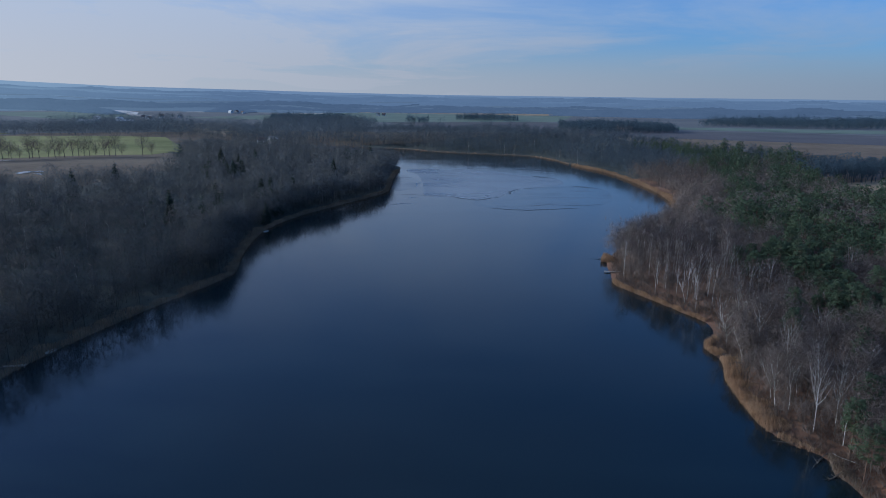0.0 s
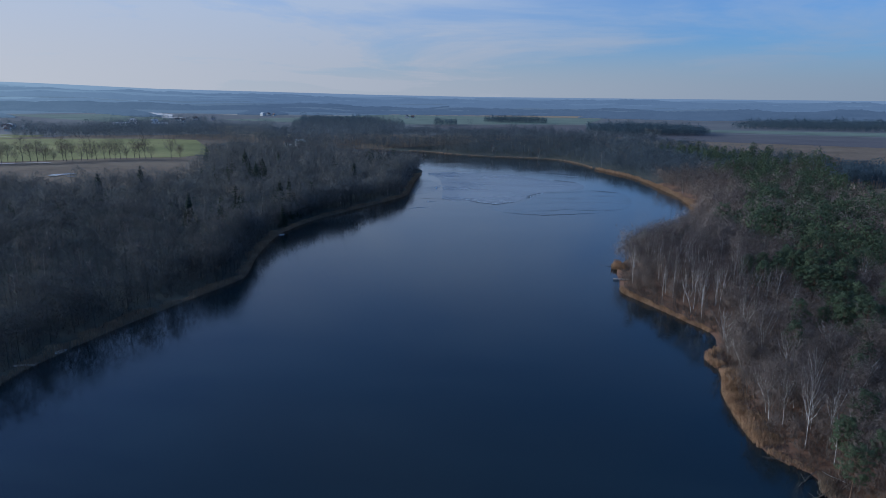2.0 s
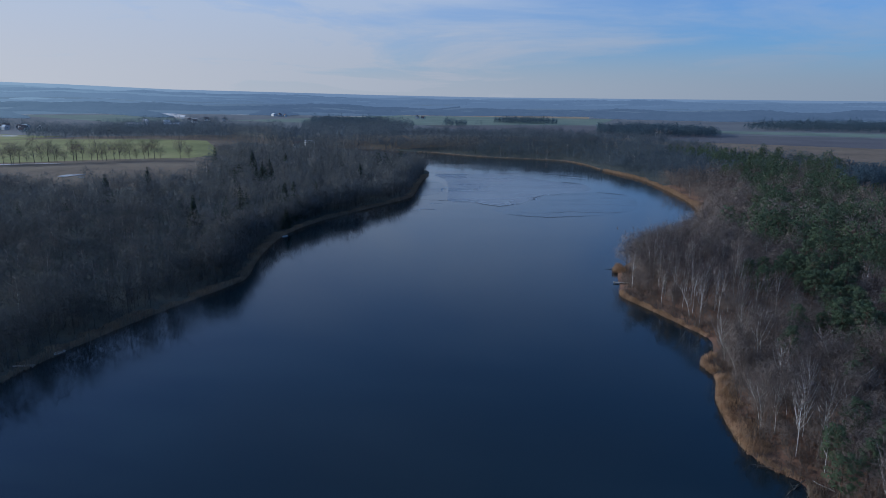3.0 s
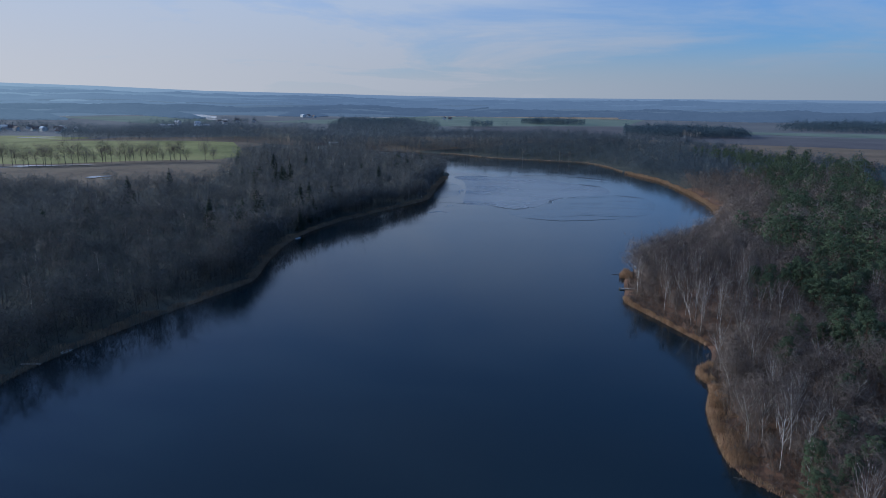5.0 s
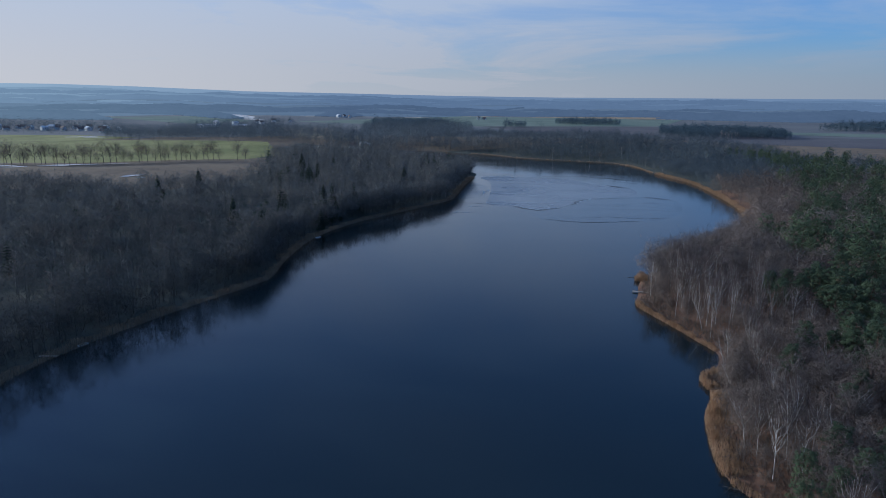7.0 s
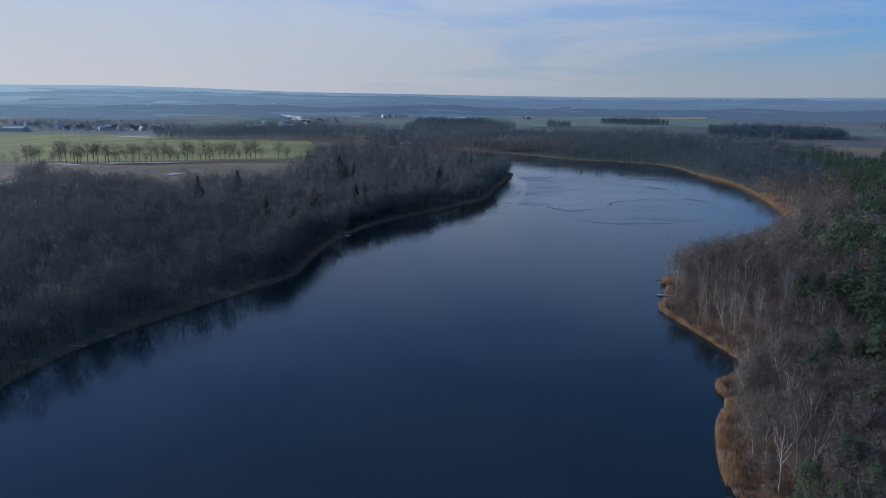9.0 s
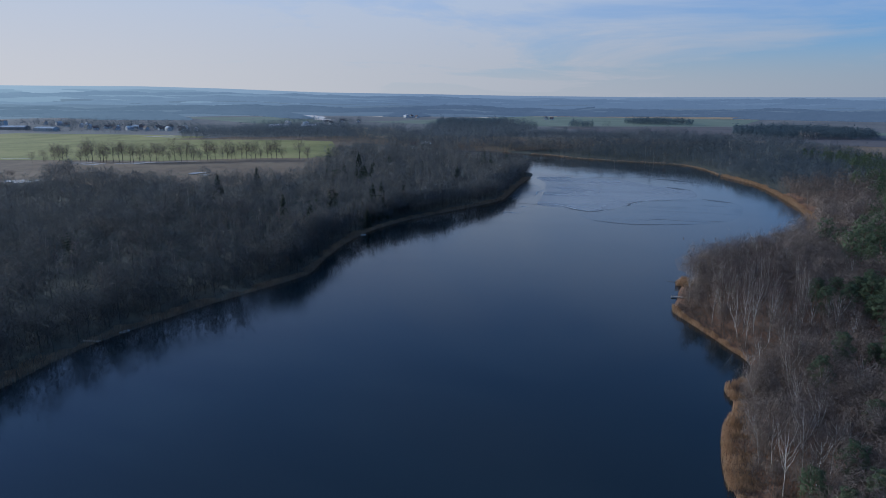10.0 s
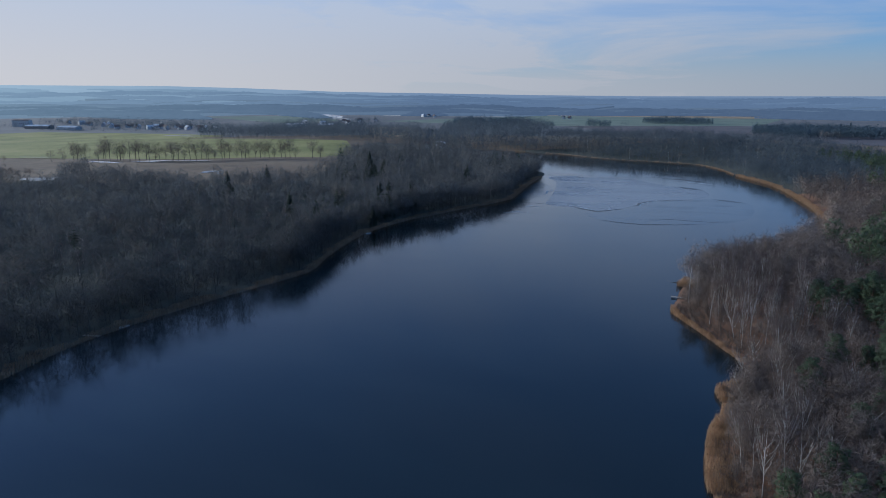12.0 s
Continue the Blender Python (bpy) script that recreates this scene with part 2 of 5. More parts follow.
MAT = {
    "litter": material("leaf_litter", [(0.055, 0.034, 0.024), (0.145, 0.078, 0.046), (0.255, 0.137, 0.074)], 0.06, 1.2, 1.0, 0.6, 1.5),
    "green": material("winter_crop", [(0.13, 0.128, 0.03), (0.2, 0.186, 0.05), (0.265, 0.23, 0.075)], 0.012, 0.15, 1.0, 0.3, 0.8),
    "plough": material("ploughed_soil", [(0.085, 0.06, 0.05), (0.125, 0.09, 0.07), (0.16, 0.115, 0.085)], 0.008, 0.12, 1.0, 0.3, 0.8),
    "stubble": material("straw_stubble", [(0.2, 0.14, 0.08), (0.28, 0.2, 0.12), (0.33, 0.25, 0.15)], 0.02, 0.2, 1.0, 0.3, 0.8),
    "meadow": material("dull_winter_grass", [(0.1, 0.068, 0.042), (0.15, 0.105, 0.065), (0.2, 0.145, 0.092)], 0.01, 0.1, 1.0, 0.4, 0.8),
    # duller copy of the reed colour, carrying the shade of the west wood
    "dull_reed": material("shade_dulled_reed", [(0.15, 0.113, 0.08), (0.235, 0.18, 0.125), (0.32, 0.25, 0.175)], 0.2, 2.0, 0.9, through=0.45),
    "bark": material("grey_brown_bark", [(0.05, 0.04, 0.032), (0.1, 0.08, 0.065), (0.16, 0.13, 0.105)], 0.5, 6.0, 0.95, per_object=0.3),
    "twig": material("bare_brown_twigs", [(0.085, 0.066, 0.055), (0.17, 0.134, 0.112), (0.275, 0.22, 0.182)], 0.05, 1.5, 0.95, per_object=0.3, through=0.3, tint=0.30, island=0.2),
    # west wood twigs tinted grey-blue in the base colour, in place of haze
    "grey_twig": material("haze_grey_twigs", [(0.046, 0.053, 0.059), (0.087, 0.088, 0.088), (0.158, 0.136, 0.113)], 0.06, 0.5, 0.95, through=0.45, tint=0.35),
    "birchbark": material("white_birch_bark", [(0.16, 0.14, 0.125), (0.52, 0.49, 0.45), (0.72, 0.69, 0.65)], 0.6, 3.0, 0.8, per_object=0.2),
    "birchtwig": material("violet_brown_birch_twigs", [(0.088, 0.062, 0.052), (0.165, 0.12, 0.1), (0.25, 0.19, 0.16)], 0.1, 1.5, 0.95, per_object=0.3, through=0.25, tint=0.30),
    "pinebark": material("reddish_pine_bark", [(0.07, 0.045, 0.03), (0.15, 0.09, 0.06)], 0.6, 4.0, 0.95),
    "pine": material("dark_green_pine_needles", [(0.042, 0.062, 0.038), (0.086, 0.112, 0.06), (0.152, 0.174, 0.088)], 0.12, 1.6, 0.85, per_object=0.25, through=0.45, tint=0.30, island=0.3),
    "spruce": material("blue_green_spruce_needles", [(0.016, 0.026, 0.018), (0.034, 0.052, 0.034), (0.06, 0.085, 0.05)], 0.15, 1.6, 0.85, per_object=0.25, through=0.45, tint=0.30),
    "reed": material("dry_golden_reed", [(0.22, 0.138, 0.077), (0.365, 0.235, 0.133), (0.48, 0.325, 0.2)], 0.25, 2.0, 0.9, through=0.45),
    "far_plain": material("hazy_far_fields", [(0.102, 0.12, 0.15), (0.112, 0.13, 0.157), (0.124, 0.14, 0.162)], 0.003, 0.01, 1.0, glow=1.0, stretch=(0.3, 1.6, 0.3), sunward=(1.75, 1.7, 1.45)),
    # darker copy of the forest floor, with woodland shade painted into its colour
    "shade_floor": material("shaded_forest_floor", [(0.03, 0.037, 0.034), (0.06, 0.062, 0.05), (0.1, 0.09, 0.066)], 0.06, 1.2, 1.0, 0.6, 1.5),
    # west wood bark, greyed for the same painted haze
    "grey_bark": material("haze_grey_bark", [(0.03, 0.034, 0.034), (0.058, 0.062, 0.058), (0.1, 0.1, 0.09)], 0.5, 6.0, 0.95),
    # conifer needles lightened and blued to imitate haze in front of them
    "conifer": material("haze_blue_conifer_needles", [(0.06, 0.088, 0.108), (0.092, 0.122, 0.145), (0.125, 0.155, 0.175)], 0.05, 0.5, 0.9, through=0.45, tint=0.25),
    # twigs and bark of the far woods, haze painted in as pale blue-grey
    "far_haze_twig": material("far_haze_grey_twigs", [(0.05, 0.064, 0.078), (0.1, 0.118, 0.135), (0.18, 0.19, 0.195)], 0.03, 0.3, 0.95, through=0.5, tint=0.30, island=0.1),
    "far_haze_bark": material("far_haze_grey_bark", [(0.07, 0.08, 0.083), (0.125, 0.134, 0.136), (0.18, 0.183, 0.18)], 0.5, 4.0, 0.95),
    # far hills and woods below glow in hazy blues, as far_plain does
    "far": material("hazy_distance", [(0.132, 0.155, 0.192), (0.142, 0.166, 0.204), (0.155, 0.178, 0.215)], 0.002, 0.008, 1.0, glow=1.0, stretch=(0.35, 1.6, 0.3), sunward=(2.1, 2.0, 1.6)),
    "farwood": material("haze_glow_distant_wood", [(0.08, 0.096, 0.125), (0.086, 0.102, 0.132), (0.092, 0.108, 0.138)], 0.01, 0.08, 1.0, glow=1.0, sunward=(1.9, 1.85, 1.5)),
    "farthest_wood": material("haze_glow_farthest_wood", [(0.115, 0.137, 0.175), (0.122, 0.144, 0.182), (0.128, 0.15, 0.188)], 0.004, 0.03, 1.0, glow=1.0, sunward=(2.0, 1.9, 1.55)),
    "skyline": material("haze_glow_far_hills", [(0.168, 0.19, 0.228), (0.178, 0.2, 0.238), (0.188, 0.21, 0.246)], 0.002, 0.008, 1.0, glow=1.0, stretch=(0.35, 1.6, 0.3), sunward=(2.1, 2.0, 1.6)),
    # crop, grass and soil greyed in the base colour to imitate distance haze
    "far_crop": material("haze_dulled_crop", [(0.11, 0.135, 0.1), (0.14, 0.165, 0.12), (0.17, 0.19, 0.145)], 0.012, 0.15, 1.0),
    "far_meadow": material("haze_dulled_grass", [(0.1, 0.098, 0.1), (0.128, 0.122, 0.118), (0.155, 0.145, 0.132)], 0.006, 0.08, 1.0),
    "far_soil": material("haze_dulled_soil", [(0.072, 0.062, 0.066), (0.095, 0.082, 0.083), (0.122, 0.105, 0.102)], 0.008, 0.12, 1.0),
    # lighter copy of the west twigs, paled to imitate haze farther off
    "mid_haze_twig": material("haze_paled_twigs", [(0.076, 0.088, 0.098), (0.136, 0.135, 0.132), (0.228, 0.192, 0.156)], 0.05, 0.4, 0.95, through=0.45, tint=0.35),
    "glass": material("dark_window_glass", [(0.02, 0.025, 0.03), (0.03, 0.035, 0.04)], 1.0, 5.0, 0.1, spec=0.5),
    "wood": material("weathered_timber", [(0.2, 0.17, 0.14), (0.34, 0.3, 0.26)], 1.0, 8.0, 0.8),
    "plaster": material("white_plaster", [(0.42, 0.41, 0.4), (0.58, 0.57, 0.55)], 0.3, 2.0, 0.8),
    "roof": material("dark_roof_tiles", [(0.08, 0.06, 0.055), (0.16, 0.11, 0.09)], 0.3, 2.0, 0.8, per_object=0.3),
    "metal_roof": material("pale_sheet_roof", [(0.36, 0.37, 0.385), (0.5, 0.51, 0.525)], 0.1, 1.0, 0.5),
}


def water_material(name, base, rough, bump, scale, frost=None, rough2=None, patch=0.02, spec=0.5):
    m = bpy.data.materials.new(name)
    m.use_nodes = True
    nt = m.node_tree
    N, L = nt.nodes.new, nt.links.new
    b = nt.nodes["Principled BSDF"]
    b.inputs["Base Color"].default_value = (*base, 1)
    b.inputs["Roughness"].default_value, b.inputs["IOR"].default_value = rough, 1.33
    b.inputs["Specular IOR Level"].default_value = spec
    geo, n, bu = N("ShaderNodeNewGeometry"), N("ShaderNodeTexNoise"), N("ShaderNodeBump")
    if frost:
        # patches of frost or light breeze, drawn out across the lake
        st, pn, rg, cm, rm = N("ShaderNodeVectorMath"), N("ShaderNodeTexNoise"), N("ShaderNodeMapRange"), N("ShaderNodeMix"), N("ShaderNodeMapRange")
        st.operation, st.inputs[1].default_value = "MULTIPLY", (0.45, 1.0, 1.0)
        pn.inputs["Scale"].default_value, pn.inputs["Detail"].default_value, pn.inputs["Distortion"].default_value = patch, 6, 0.6
        rg.interpolation_type = "SMOOTHSTEP"
        rg.inputs["From Min"].default_value, rg.inputs["From Max"].default_value = 0.42, 0.66
        cm.data_type = "RGBA"
        cm.inputs["A"].default_value, cm.inputs["B"].default_value = (*base, 1), (*frost, 1)
        rm.inputs["To Min"].default_value, rm.inputs["To Max"].default_value = rough, rough2
        L(geo.outputs["Position"], st.inputs[0]); L(st.outputs[0], pn.inputs["Vector"]); L(pn.outputs["Fac"], rg.inputs["Value"])
        L(rg.outputs["Result"], cm.inputs["Factor"]); L(cm.outputs["Result"], b.inputs["Base Color"])
        L(rg.outputs["Result"], rm.inputs["Value"]); L(rm.outputs["Result"], b.inputs["Roughness"])
    n.inputs["Scale"].default_value, n.inputs["Detail"].default_value = scale, 3
    L(geo.outputs["Position"], n.inputs["Vector"])
    bu.inputs["Strength"].default_value, bu.inputs["Distance"].default_value = bump, 0.05
    L(n.outputs["Fac"], bu.inputs["Height"]); L(bu.outputs["Normal"], b.inputs["Normal"])
    return m


MAT["water"] = water_material("still_lake_water", (0.0062, 0.0118, 0.015), 0.06, 0.25, 0.8, (0.0085, 0.0155, 0.0195), 0.13, 0.022, 0.68)
MAT["ice"] = water_material("thin_grey_ice", (0.115, 0.125, 0.14), 0.2, 0.1, 0.2, (0.15, 0.16, 0.175), 0.28, 0.03)
MAT["ice2"] = water_material("thin_clear_ice", (0.025, 0.04, 0.055), 0.12, 0.1, 0.2, (0.05, 0.068, 0.085), 0.2, 0.06)
MAT["lead"] = water_material("dark_open_lead", (0.006, 0.011, 0.016), 0.04, 0.15, 0.8)
MAT["frost"] = water_material("white_refrozen_ice", (0.3, 0.34, 0.38), 0.5, 0.1, 1.0)
MAT["dark_water"] = water_material("open_dark_water", (0.002, 0.004, 0.007), 0.22, 0.2, 1.5, spec=0.2)
MAT["pool"] = water_material("frozen_meltwater", (0.3, 0.32, 0.36), 0.1, 0.05, 0.3)


# ---- plan of the lake ----
WEST = [(-112, -180), (-128, 40), (-122, 110), (-125, 165), (-122, 188), (-115, 215), (-107, 240), (-97, 268), (-95, 283), (-102, 318), (-106, 370),
        (-97, 416), (-77, 463), (-50, 522), (-47, 552), (-49, 617), (-48, 660), (-48, 714), (-62, 745), (-100, 800), (-160, 870), (-205, 950)]
NORTH = [(-190, 1000), (-148, 998), (-100, 973), (-64, 960), (-20, 923), (12, 904), (73, 883), (116, 861), (138, 811), (150, 755), (170, 698),
         (178, 656), (182, 584), (182, 531), (175, 484), (160, 440)]
EAST = [(132, 390), (100, 345), (82, 311), (77, 286), (75, 269), (79, 259), (86, 244), (91, 233), (96, 220), (92, 206), (86, 198), (87, 186),
        (82.5, 172), (80.5, 156), (80.5, 143), (84, 136), (88, 132), (86, 125), (87, 116), (83, 60), (92, -60), (100, -180)]


def smooth_loop(pts, n):
    p = np.array(pts, float)
    a, b, c, d = np.roll(p, 1, 0), p, np.roll(p, -1, 0), np.roll(p, -2, 0)
    out = []
    for u in np.arange(n) / n:
        out.append(0.5 * (2 * b + (c - a) * u + (2 * a - 5 * b + 4 * c - d) * u * u + (3 * b - a - 3 * c + d) * u ** 3))
    return np.stack(out, 1).reshape(-1, 2)


SHORE = smooth_loop(WEST + NORTH + EAST, 6)


def inside(poly, x, y):
    poly = np.asarray(poly, float)
    hit = np.zeros(np.shape(x), bool)
    for (x0, y0), (x1, y1) in zip(poly, np.roll(poly, -1, 0)):
        if y0 != y1:
            hit ^= ((y0 > y) != (y1 > y)) & (x < (x1 - x0) * (y - y0) / (y1 - y0) + x0)
    return hit


def shore_distance(x, y):
    """Metres from the waterline: positive on land, negative on the lake."""
    x, y = np.asarray(x, float), np.asarray(y, float)
    best = np.full(x.shape, 1e9)
    for (x0, y0), (x1, y1) in zip(SHORE, np.roll(SHORE, -1, 0)):
        ex, ey = x1 - x0, y1 - y0
        u = np.clip(((x - x0) * ex + (y - y0) * ey) / (ex * ex + ey * ey + 1e-9), 0, 1)
        best = np.minimum(best, (x - x0 - u * ex) ** 2 + (y - y0 - u * ey) ** 2)
    best = np.sqrt(best)
    return np.where(inside(SHORE, x, y), -best, best)


def wave(x, y, s, k=0.0):
    """Smooth noise of about -1 to 1 with bumps of about s metres."""
    u, v = np.asarray(x) / s, np.asarray(y) / s
    return (np.sin(1.7 * u + 0.6 * v + k) + np.sin(-0.8 * u + 1.9 * v + 2.1 * k + 1) + np.sin(2.9 * u - 1.3 * v + 0.7 * k + 4) * 0.6
            + np.sin(1.1 * u + 3.3 * v - k) * 0.6) / 2.4


def step(a, b, v):
    t = np.clip((np.asarray(v, float) - a) / (b - a), 0, 1)
    return t * t * (3 - 2 * t)


def height(x, y, sd=None):
    x, y = np.asarray(x, float), np.asarray(y, float)
    sd = shore_distance(x, y) if sd is None else sd
    r = np.hypot(x, y)
    land = 0.35 * step(0, 2, sd) + 0.9 * step(1, 14, sd) + 3.2 * step(8, 60, sd) + 4.5 * step(40, 220, sd)
    land = land + step(10, 80, sd) * 0.9 * wave(x, y, 45) * (1 - step(500, 900, r)) + 16 * step(1400, 3000, r) * step(-300, -1200, x * 1.0)
    land = land + 6 * step(1600, 3000, r) + 10 * step(0, 110, sd) * step(780, 880, y) * step(-260, -120, x) * (1 - step(220, 330, x)) * (1 - step(1050, 1250, y))
    land = land + 4.5 * step(110, 300, sd) * step(-120, -260, x) * (1 - step(1000, 1400, r))
    return np.where(sd > 0, land, np.maximum(-4.0, 0.22 * sd))


# ---- mesh helpers ----
def tri_mesh(name, V, F, mats, M=None, smooth=False, N=None, tint=None):
    V, F = np.asarray(V, np.float32), np.asarray(F, np.int32)
    me = bpy.data.meshes.new(name)
    me.vertices.add(len(V)); me.vertices.foreach_set("co", V.ravel())
    k = F.shape[1]
    me.loops.add(F.size); me.loops.foreach_set("vertex_index", F.ravel())
    me.polygons.add(len(F))
    me.polygons.foreach_set("loop_start", np.arange(0, F.size, k, dtype=np.int32))
    for m in mats:
        me.materials.append(MAT[m])
    if M is not None:
        me.polygons.foreach_set("material_index", np.asarray(M, np.int32))
    me.polygons.foreach_set("use_smooth", np.full(len(F), smooth))
    me.update(calc_edges=True)
    me.validate()
    if N is not None:
        # crowns shade as rounded masses
        me.polygons.foreach_set("use_smooth", np.full(len(F), True))
        me.attributes.new("custom_normal", "FLOAT_VECTOR", "POINT").data.foreach_set("vector", np.asarray(N, np.float32).ravel())
    if tint is not None:
        me.attributes.new("tint", "FLOAT", "POINT").data.foreach_set("value", np.asarray(tint, np.float32))
    return me


def bm_mesh(name, bm, mats):
    me = bpy.data.meshes.new(name)
    bm.to_mesh(me)
    bm.free()
    for m in mats:
        me.materials.append(MAT[m])
    return me


def part(name, me, parent, label=""):
    ob = new(name, me)
    ob.parent = parent
    return tagged(ob, label)


def unit(v):
    v = np.asarray(v, float)
    return v / (np.linalg.norm(v) + 1e-9)


class Build:
    """Collects triangles with material numbers and shading directions."""

    def __init__(self):
        self.v, self.f, self.m, self.n = [], [], [], []

    def tri(self, a, b, c, shade=None, m=0):
        k = len(self.v)
        flat = np.cross(np.subtract(b, a), np.subtract(c, a))
        shade = unit(flat) if shade is None else unit(shade)
        self.v += [a, b, c] if flat @ shade >= 0 else [a, c, b]
        self.n += [shade] * 3
        self.f.append((k, k + 1, k + 2)); self.m.append(m)

    def sliver(self, p, q, w, rng, shade=None):
        p, q = np.asarray(p, float), np.asarray(q, float)
        side = unit(np.cross(q - p, rng.normal(size=3))) * w / 2
        self.tri(p - side, p + side, q, shade)

    def spray(self, c, n, long, wide, rng, shade, up=0.6):
        """A slim spray of twigs or needles lying over the face of a crown."""
        n = unit(n + rng.normal(size=3) * 0.3)
        t = rng.normal(size=3) + np.array([0, 0, up])
        t = unit(t - n * (t @ n))
        side = np.cross(n, t) * wide / 2
        self.tri(c - t * long * 0.5 - side, c - t * long * 0.5 + side, c + t * long * 0.5, shade)

    def tube(self, pts, rad, n, m=0):
        pts = [np.asarray(p, float) for p in pts]
        k0 = len(self.v)
        for i, (p, r) in enumerate(zip(pts, rad)):
            d = unit(pts[min(i + 1, len(pts) - 1)] - pts[max(i - 1, 0)])
            a = unit(np.cross(d, (1, 0, 0) if abs(d[0]) < 0.8 else (0, 1, 0)))
            b = np.cross(d, a)
            for j in range(n):
                t = 2 * math.pi * j / n
                out = a * math.cos(t) + b * math.sin(t)
                self.v.append(p + r * out)
                self.n.append(out)
        for i in range(len(pts) - 1):
            for j in range(n):
                a, b = k0 + i * n + j, k0 + i * n + (j + 1) % n
                self.f += [(a, b, b + n), (a, b + n, a + n)]; self.m += [m, m]

    def arrays(self):
        return np.array(self.v, np.float32), np.array(self.f, np.int32), np.array(self.m, np.int32), np.array(self.n, np.float32)


def dome_crown(cr, rng, off, tall, wide, low, twigs, thick, lobes=9):
    """Twigs over a domed crown made of uneven rounded lobes."""
    top, base = tall, tall * low
    half, reach = (top - base) * 0.5, tall * wide
    heart = np.array([off[0] * 0.6, off[1] * 0.6, base + half * 0.75])
    places = []
    for i in range(lobes):
        a, u = i * 2.4 + rng.uniform(-0.5, 0.5), (i + 0.5) / lobes
        z = -0.35 + 1.2 * u
        r = math.sqrt(max(0.04, 1 - min(1, abs(z)) ** 2)) * rng.uniform(0.5, 0.75)
        places.append((heart + np.array([math.cos(a) * r * reach, math.sin(a) * r * reach, z * half * 0.72]), rng.uniform(0.38, 0.6)))
    for i in range(twigs):
        c, k = places[i % lobes]
        d = unit(rng.normal(size=3) + np.array([0, 0, 0.35]))
        p = c + d * np.array([reach * k, reach * k, half * k * 1.1]) * rng.uniform(0.55, 1.08)
        out = unit((p - heart) / np.array([reach, reach, half]))
        cr.spray(p, unit(d + 0.5 * out), rng.uniform(0.06, 0.13) * tall, rng.uniform(0.6, 1.4) * thick, rng, d * 0.22 + out * 0.75 + np.array([0, 0, 0.4]), 1.1)


def bare_tree(rng, tall, limbs, twigs, detail, lean=0.0, wide=0.3, thick=0.1, girth=0.008, low=0.3, limb=1.0, sweep=1.0, toward=None, dome=True):
    """A leafless tree, with a domed crown or with a loose one of rising limbs: trunk and crown as triangle arrays."""
    tr, cr = Build(), Build()
    ang = rng.uniform(0, 6.28) if toward is None else toward
    off = np.array([math.cos(ang), math.sin(ang), 0]) * lean * tall
    spine = [np.array([0, 0, -0.3]) + off * u ** 1.5 + np.array([0, 0, tall * u * 0.9]) + rng.normal(size=3) * (0.016 * tall * u, 0.016 * tall * u, 0) for u in np.linspace(0, 1, 6 if detail else 3)]
    r0 = girth * tall + 0.025
    tr.tube(spine, np.linspace(r0, 0.03, len(spine)), 6 if detail else 3)
    us = np.linspace(0, 1, len(spine))

    def at(u):
        return np.array([np.interp(u, us, [s[k] for s in spine]) for k in range(3)])

    ends = []
    for i in range(limbs):
        u = low + (0.95 - low) * (i + rng.uniform(0, 1)) / limbs
        a = i * 2.4 + rng.uniform(-0.6, 0.6)
        reach = tall * wide * (0.35 + 0.75 * math.sin(math.pi * min(1, (1.05 - u) * 1.1))) * rng.uniform(0.6, 1.2)
        rise = min(reach * rng.uniform(0.6, 1.5) * sweep, tall * (1.03 - 0.9 * u))
        p = at(u)
        mid = p + np.array([math.cos(a) * reach * 0.55, math.sin(a) * reach * 0.55, rise * 0.38])
        q = p + np.array([math.cos(a) * reach, math.sin(a) * reach, rise])
        if detail:
            tr.tube([p, mid, q], [limb * (r0 * (1.1 - u) * 0.5 + 0.015), limb * (r0 * (1.1 - u) * 0.3 + 0.012), 0.01 * limb], 3)
        else:
            tr.sliver(p, q, 0.14, rng, (math.cos(a), math.sin(a), 0.6))
        ends.append((p, mid, q))
    ends.append((at(0.6), at(0.8), at(1.0)))
    loose = twigs
    if dome:
        loose = twigs // (5 if detail else 12)
        dome_crown(cr, rng, off, tall, wide, low, twigs - loose, thick)
    heart = np.array([off[0] * 0.6, off[1] * 0.6, tall * 0.5])
    for i in range(loose):
        p, mid, q = ends[i % len(ends)]
        u = rng.uniform(0.3, 1.05)
        b = (1 - u) ** 2 * p + 2 * u * (1 - u) * mid + u * u * q
        d = unit(rng.normal(size=3) * (1, 1, 0.7) + unit(q - p) * 0.7 + np.array([0, 0, 0.35]))
        cr.sliver(b, b + d * rng.uniform(0.06, 0.15) * tall, rng.uniform(0.6, 1.3) * thick, rng, unit(b - heart) + np.array([0, 0, 0.3]))
    return tr.arrays(), cr.arrays()


